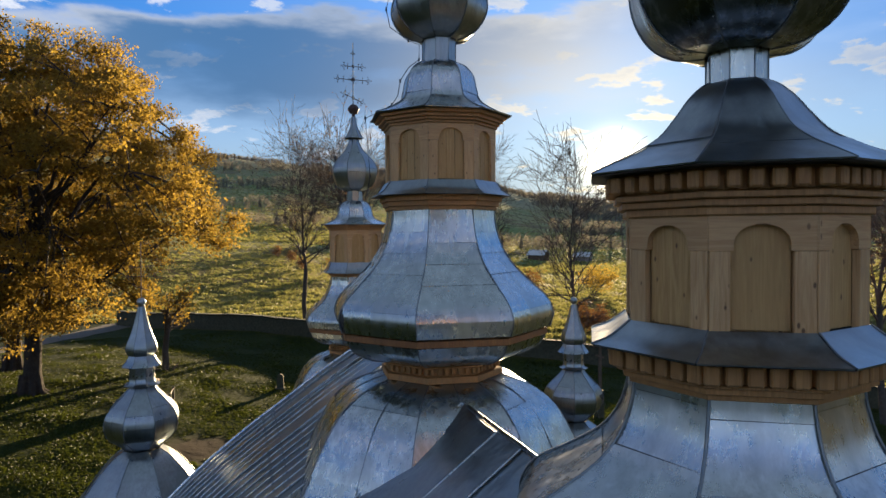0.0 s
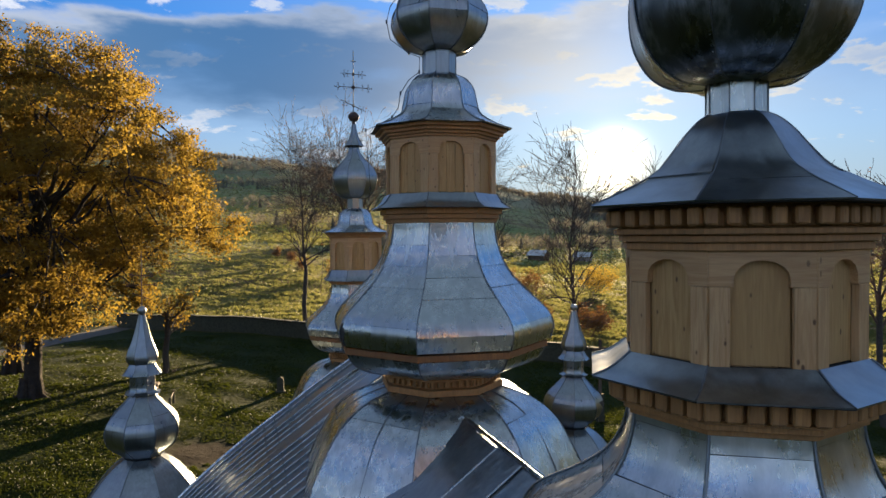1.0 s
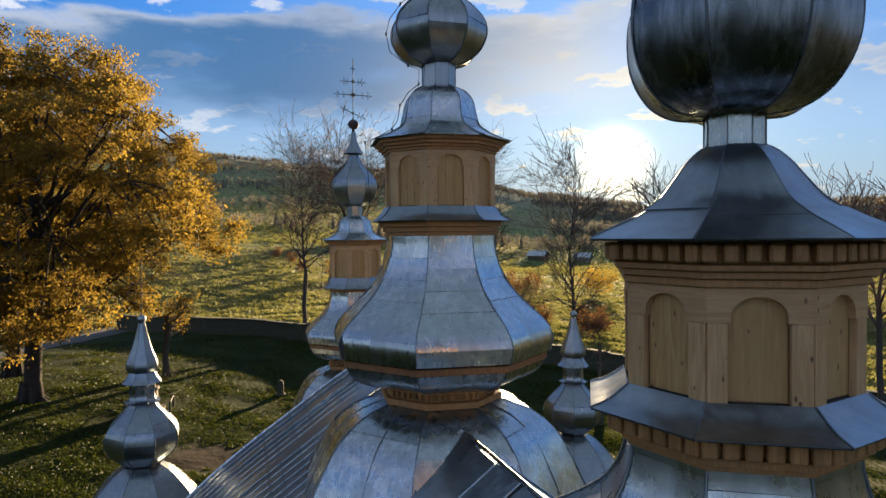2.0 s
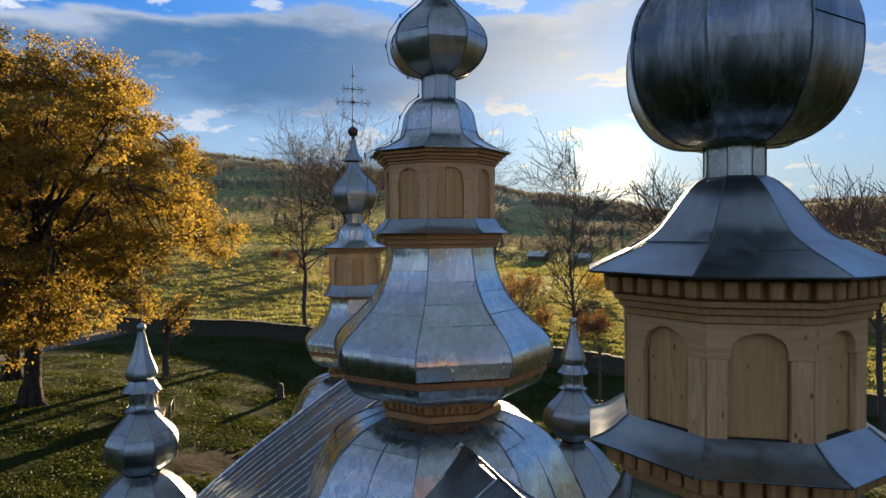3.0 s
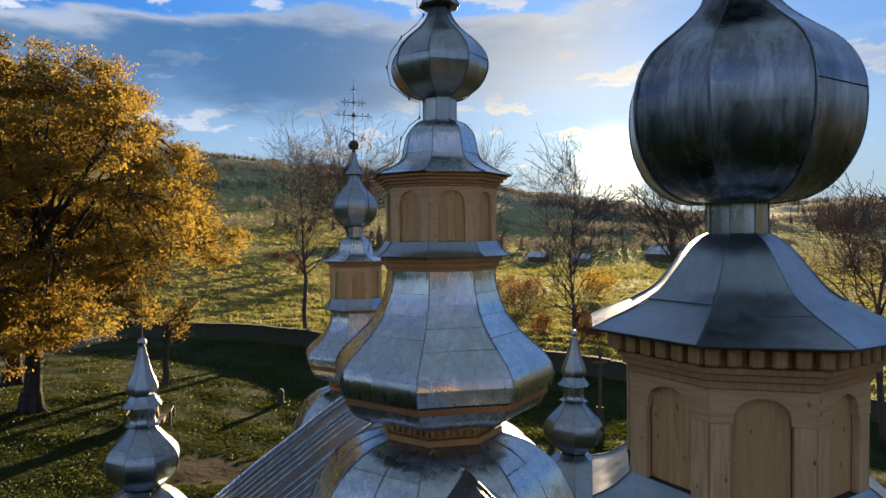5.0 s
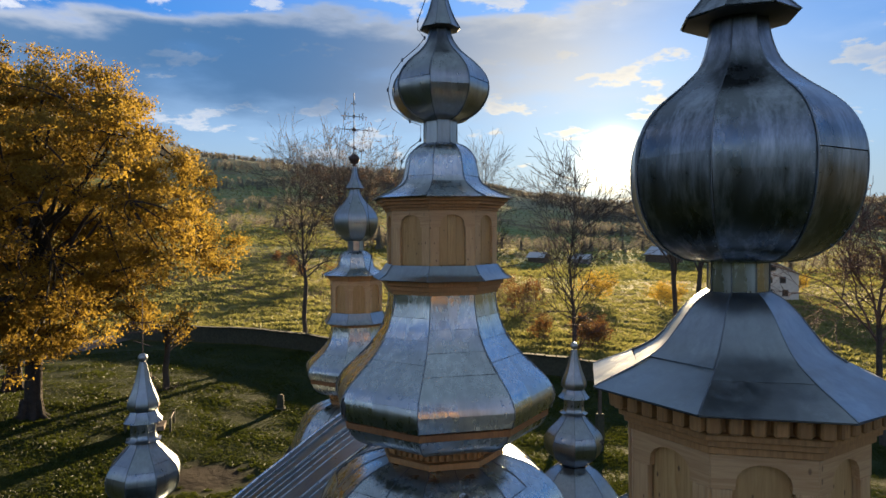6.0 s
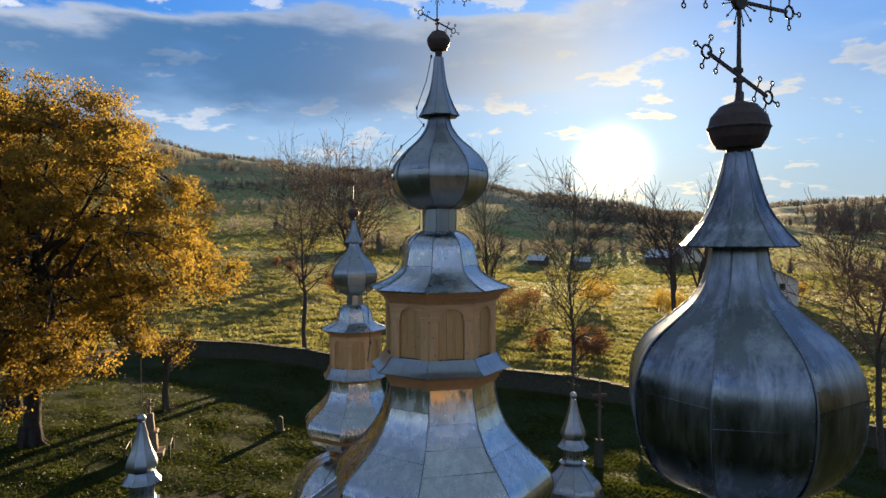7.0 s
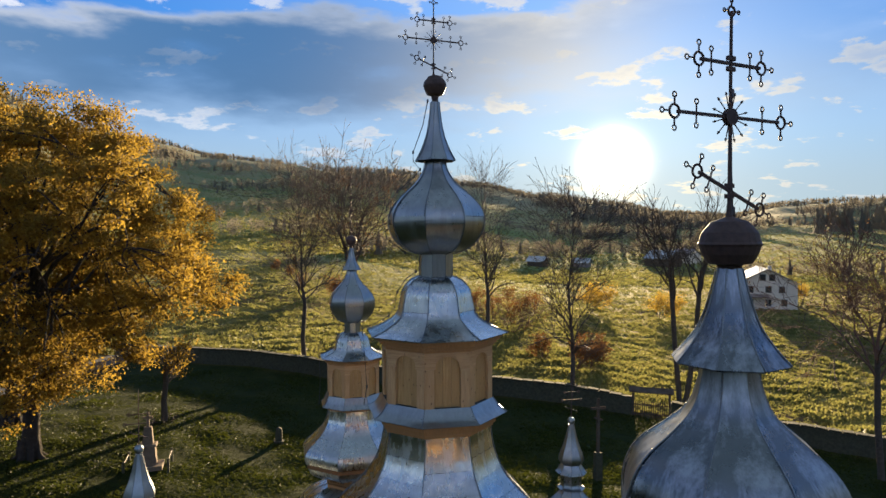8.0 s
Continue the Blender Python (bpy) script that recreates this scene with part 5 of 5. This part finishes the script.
def tall_cross():
    x, y = 8.8, 36.0
    t = thing("mission_cross", Matrix.Translation((x, y, ground_z(x, y) - 0.05)) @ Matrix.Rotation(radians(17), 4, "Z"), "tall dark weathered wooden cross standing in the churchyard", "wooden cross")
    bm = bmesh.new()
    add_box(bm, (0.42, 0.36, 1.6), (0, 0, 0.8), None, 0.9)
    part("plinth", bm, STONE, t)
    bm = bmesh.new()
    add_box(bm, (0.16, 0.14, 3.1), (0, 0, 3.1), None, 0.85)
    part("upright", bm, WOOD_OLD, t)
    bm = bmesh.new()
    add_box(bm, (0.9, 0.12, 0.14), (0, -0.006, 4.1))
    part("crossbar", bm, WOOD_OLD, t)
    bm = bmesh.new()
    add_box(bm, (0.5, 0.11, 0.10), (0, -0.01, 3.5), Matrix.Rotation(radians(20), 3, "Y"))
    part("slanted_bar", bm, WOOD_OLD, t)


tall_cross()


def old_trunk():
    x, y = -18.6, 43.0
    t = thing("pollard_trunk", Matrix.Translation((x, y, ground_z(x, y) - 0.1)), "thick old pollard trunk with twiggy base beside a fence", "tree")
    w = Wood()
    w.limb([Vector((0, 0, 0)), Vector((0.05, 0, 0.4)), Vector((0.0, 0, 1.4)), Vector((0.15, 0, 2.6)), Vector((0.1, 0, 4.2))], 0.24, 0.15, 9)
    r = random.Random(4)
    for i in range(10):
        a = r.uniform(0, 6.28)
        w.grow(r, Vector((0.1, 0, r.uniform(2.2, 4.2))), Vector((math.cos(a), math.sin(a), 0.7)).normalized(), 1.2, 0.06, 2, 0.05, 0.6)
    for i in range(24):
        a = r.uniform(0, 6.28)
        w.grow(r, Vector((math.cos(a) * 0.5, math.sin(a) * 0.5, 0)), Vector((math.cos(a), math.sin(a), 0.7)).normalized(), 0.5, 0.02, 1, 0.05, 0.6)
    share("trunk", w.mesh("trunk", BARK), t)
    share("crown", leaf_mesh("crown", [p for p, _ in w.tips if p.z > 2.4], 5, 0.2, 0.1, LEAF_OAK, 9), t)


old_trunk()


# ---- lane behind the oaks ----
def lane():
    a, c, e = Vector((-40, 40, 0)), Vector((-33, 54, 0)), Vector((-34, 75, 0))
    line = bezier(a, c, e, 40)
    verts, faces = [], []
    for i, p in enumerate(line):
        t = (line[min(i + 1, 40)] - line[max(i - 1, 0)]).normalized()
        n = Vector((-t.y, t.x, 0))
        for k in (-1.7, -0.6, 0.6, 1.7):
            q = p + n * (k + 0.12 * noise.noise(p * 0.8))
            verts.append((q.x, q.y, ground_z(q.x, q.y) + 0.07 - 0.03 * abs(k)))
    for i in range(40):
        for k in range(3):
            faces.append((i * 4 + k, i * 4 + k + 1, i * 4 + k + 5, i * 4 + k + 4))
    tagged(new("lane", mesh_of("lane", verts, faces, GRAVEL, True)), "narrow grey gravel lane behind the oaks", "road", "", "structure")


GRAVEL = material("gravel", plain_maker((0.075, 0.062, 0.05), 0.3, 3, 0.4, 0.02), 0.9)
lane()


# ---- houses in the valley ----
def house(x, y, turn, w, d, wall_h, roof_h, label, wall_mat, roof_mat, windows=True):
    h = thing("house", Matrix.Translation((x, y, ground_z(x, y) - 0.3)) @ Matrix.Rotation(radians(turn), 4, "Z"), label, "house", "houses in the valley")
    bm = bmesh.new()
    prof = [(-w / 2, 0), (w / 2, 0), (w / 2, wall_h), (0, wall_h + roof_h), (-w / 2, wall_h)]
    a = [bm.verts.new((p, -d / 2, q)) for p, q in prof]
    b = [bm.verts.new((p, d / 2, q)) for p, q in prof]
    bm.faces.new(a)
    bm.faces.new(b[::-1])
    for i in range(5):
        bm.faces.new([a[(i + 1) % 5], a[i], b[i], b[(i + 1) % 5]])
    bmesh.ops.recalc_face_normals(bm, faces=bm.faces)
    part("wall", bm, wall_mat, h)
    ang = math.atan2(roof_h, w / 2)
    L = math.hypot(roof_h, w / 2) + 0.7
    for s in (-1, 1):
        bm = bmesh.new()
        add_box(bm, (L, d + 1.4, 0.16), (0, 0, 0))
        ob = part("roof", bm, roof_mat, h)
        ob.matrix_local = Matrix.Translation((s * (w / 4 + 0.24), 0, wall_h + roof_h / 2 - 0.02)) @ Matrix.Rotation(s * ang, 4, "Y") @ Matrix.Translation((0, 0, 0.09))
    bm = bmesh.new()
    add_box(bm, (0.7, 0.7, 1.6), (w * 0.16, d * 0.12, wall_h + roof_h * 0.75 + 0.5))
    part("chimney", bm, wall_mat, h)
    if windows:
        frame_me = box_mesh("window_frame", (1.25, 0.08, 1.45), (0, 0, 0), PALE_ROOF, 0.02)
        pane_me = box_mesh("pane", (1.0, 0.04, 1.2), (0, -0.05, 0), GLASS_DARK)
        for px, pz in ((-w * 0.28, 1.7), (w * 0.02, 1.7), (w * 0.28, 1.7), (-w * 0.28, 4.4), (w * 0.02, 4.4), (w * 0.24, 4.4), (-0.9, 6.9), (0.9, 6.9)):
            if pz < wall_h + roof_h * 0.55:
                win = share("window", frame_me, h, Matrix.Translation((px, -d / 2 - 0.03, pz)))
                share("pane", pane_me, win)
        bm = bmesh.new()
        add_box(bm, (w * 0.5, 2.2, 0.16), (-w * 0.24, -d / 2 - 1.1, 3.1), Matrix.Rotation(radians(12), 3, "X"))
        for s in (-0.46, -0.02):
            add_box(bm, (0.16, 0.16, 3.0), (w * s, -d / 2 - 2.0, 1.5))
        part("porch", bm, TILE, h)
    return h


house(69.5, 140.0, -16, 11.5, 12.0, 5.6, 2.9, "cream two-storey house with a low gabled roof and porch", PLASTER, PALE_ROOF)
house(43.0, 290.0, 55, 6.0, 7.5, 2.6, 2.0, "small far timber house with a bright metal roof", WOOD_OLD, PALE_ROOF, False)
house(64.0, 295.0, 60, 5.0, 7.0, 2.4, 1.8, "low far barn with a pale metal roof", TILE, PALE_ROOF, False)
house(103.0, 300.0, 35, 10.0, 13.0, 4.0, 3.4, "far timber farmhouse with a pale sheet roof", WOOD_OLD, PALE_ROOF, False)
house(120.0, 318.0, 20, 9.0, 12.0, 4.0, 3.2, "far farmhouse with a dark roof among trees", PLASTER, TILE, False)


# ---- lightning conductor on the tall tower ----
def conductor(tower, path, name="lightning_wire"):
    bm = bmesh.new()
    pts = [Vector(p) for p in path]
    rings = []
    for i, p in enumerate(pts):
        q = (pts[min(i + 1, len(pts) - 1)] - pts[max(i - 1, 0)]).to_track_quat("Z", "Y")
        rings.append([bm.verts.new(p + q @ Vector((0.007 * math.cos(k * math.pi / 2), 0.007 * math.sin(k * math.pi / 2), 0))) for k in range(4)])
    for a, b in zip(rings, rings[1:]):
        for k in range(4):
            bm.faces.new([a[k], a[(k + 1) % 4], b[(k + 1) % 4], b[k]])
    part(name, bm, WIRE, tower, "thin dark lightning conductor wire")
    clip = box_mesh("wire_clip", (0.03, 0.03, 0.06), (0, 0, 0), WIRE, 0.006)
    for p in pts[::2]:
        share("wire_clip", clip, tower, Matrix.Translation(p))


def down_left(rows, z_shift, az=-104):
    a = radians(az)
    rows = [(r * 1.028, z) for r, z in rows]
    return [(math.sin(a) * r, -math.cos(a) * r, z - z_shift) for r, z in rows]


conductor(mid, down_left([(0.12, 15.8), (0.2, 15.4), (0.36, 14.95), (0.36, 14.8), (0.25, 14.66), (0.36, 14.52), (0.62, 14.3), (0.80, 14.05), (0.86, 13.8), (0.80, 13.5), (0.5, 13.27), (0.32, 13.2), (0.33, 12.95), (0.50, 12.82), (0.64, 12.6), (0.68, 12.35), (0.78, 12.2), (1.0, 12.08), (1.22, 11.98), (1.18, 11.5), (1.15, 11.0), (1.2, 10.68)], 8.5))


def down(rows, z_shift, az):
    a = radians(az)
    return [(math.sin(a) * r, -math.cos(a) * r, z - z_shift) for r, z in rows]


conductor(near, down([(0.03, 14.5), (0.025, 14.0), (0.05, 13.74), (0.19, 13.6), (0.2, 13.5), (0.10, 13.36), (0.16, 13.2), (0.24, 13.0), (0.37, 12.78), (0.36, 12.7), (0.25, 12.6), (0.3, 12.52)], 0.0, 150))
conductor(far, down([(0.10, 13.1), (0.2, 12.8), (0.24, 12.6), (0.3, 12.4), (0.5, 12.1), (0.64, 11.8), (0.5, 11.3), (0.24, 11.1), (0.4, 10.85), (0.55, 10.5), (0.9, 10.28), (0.88, 9.6), (0.92, 9.0)], 7.6, -100))
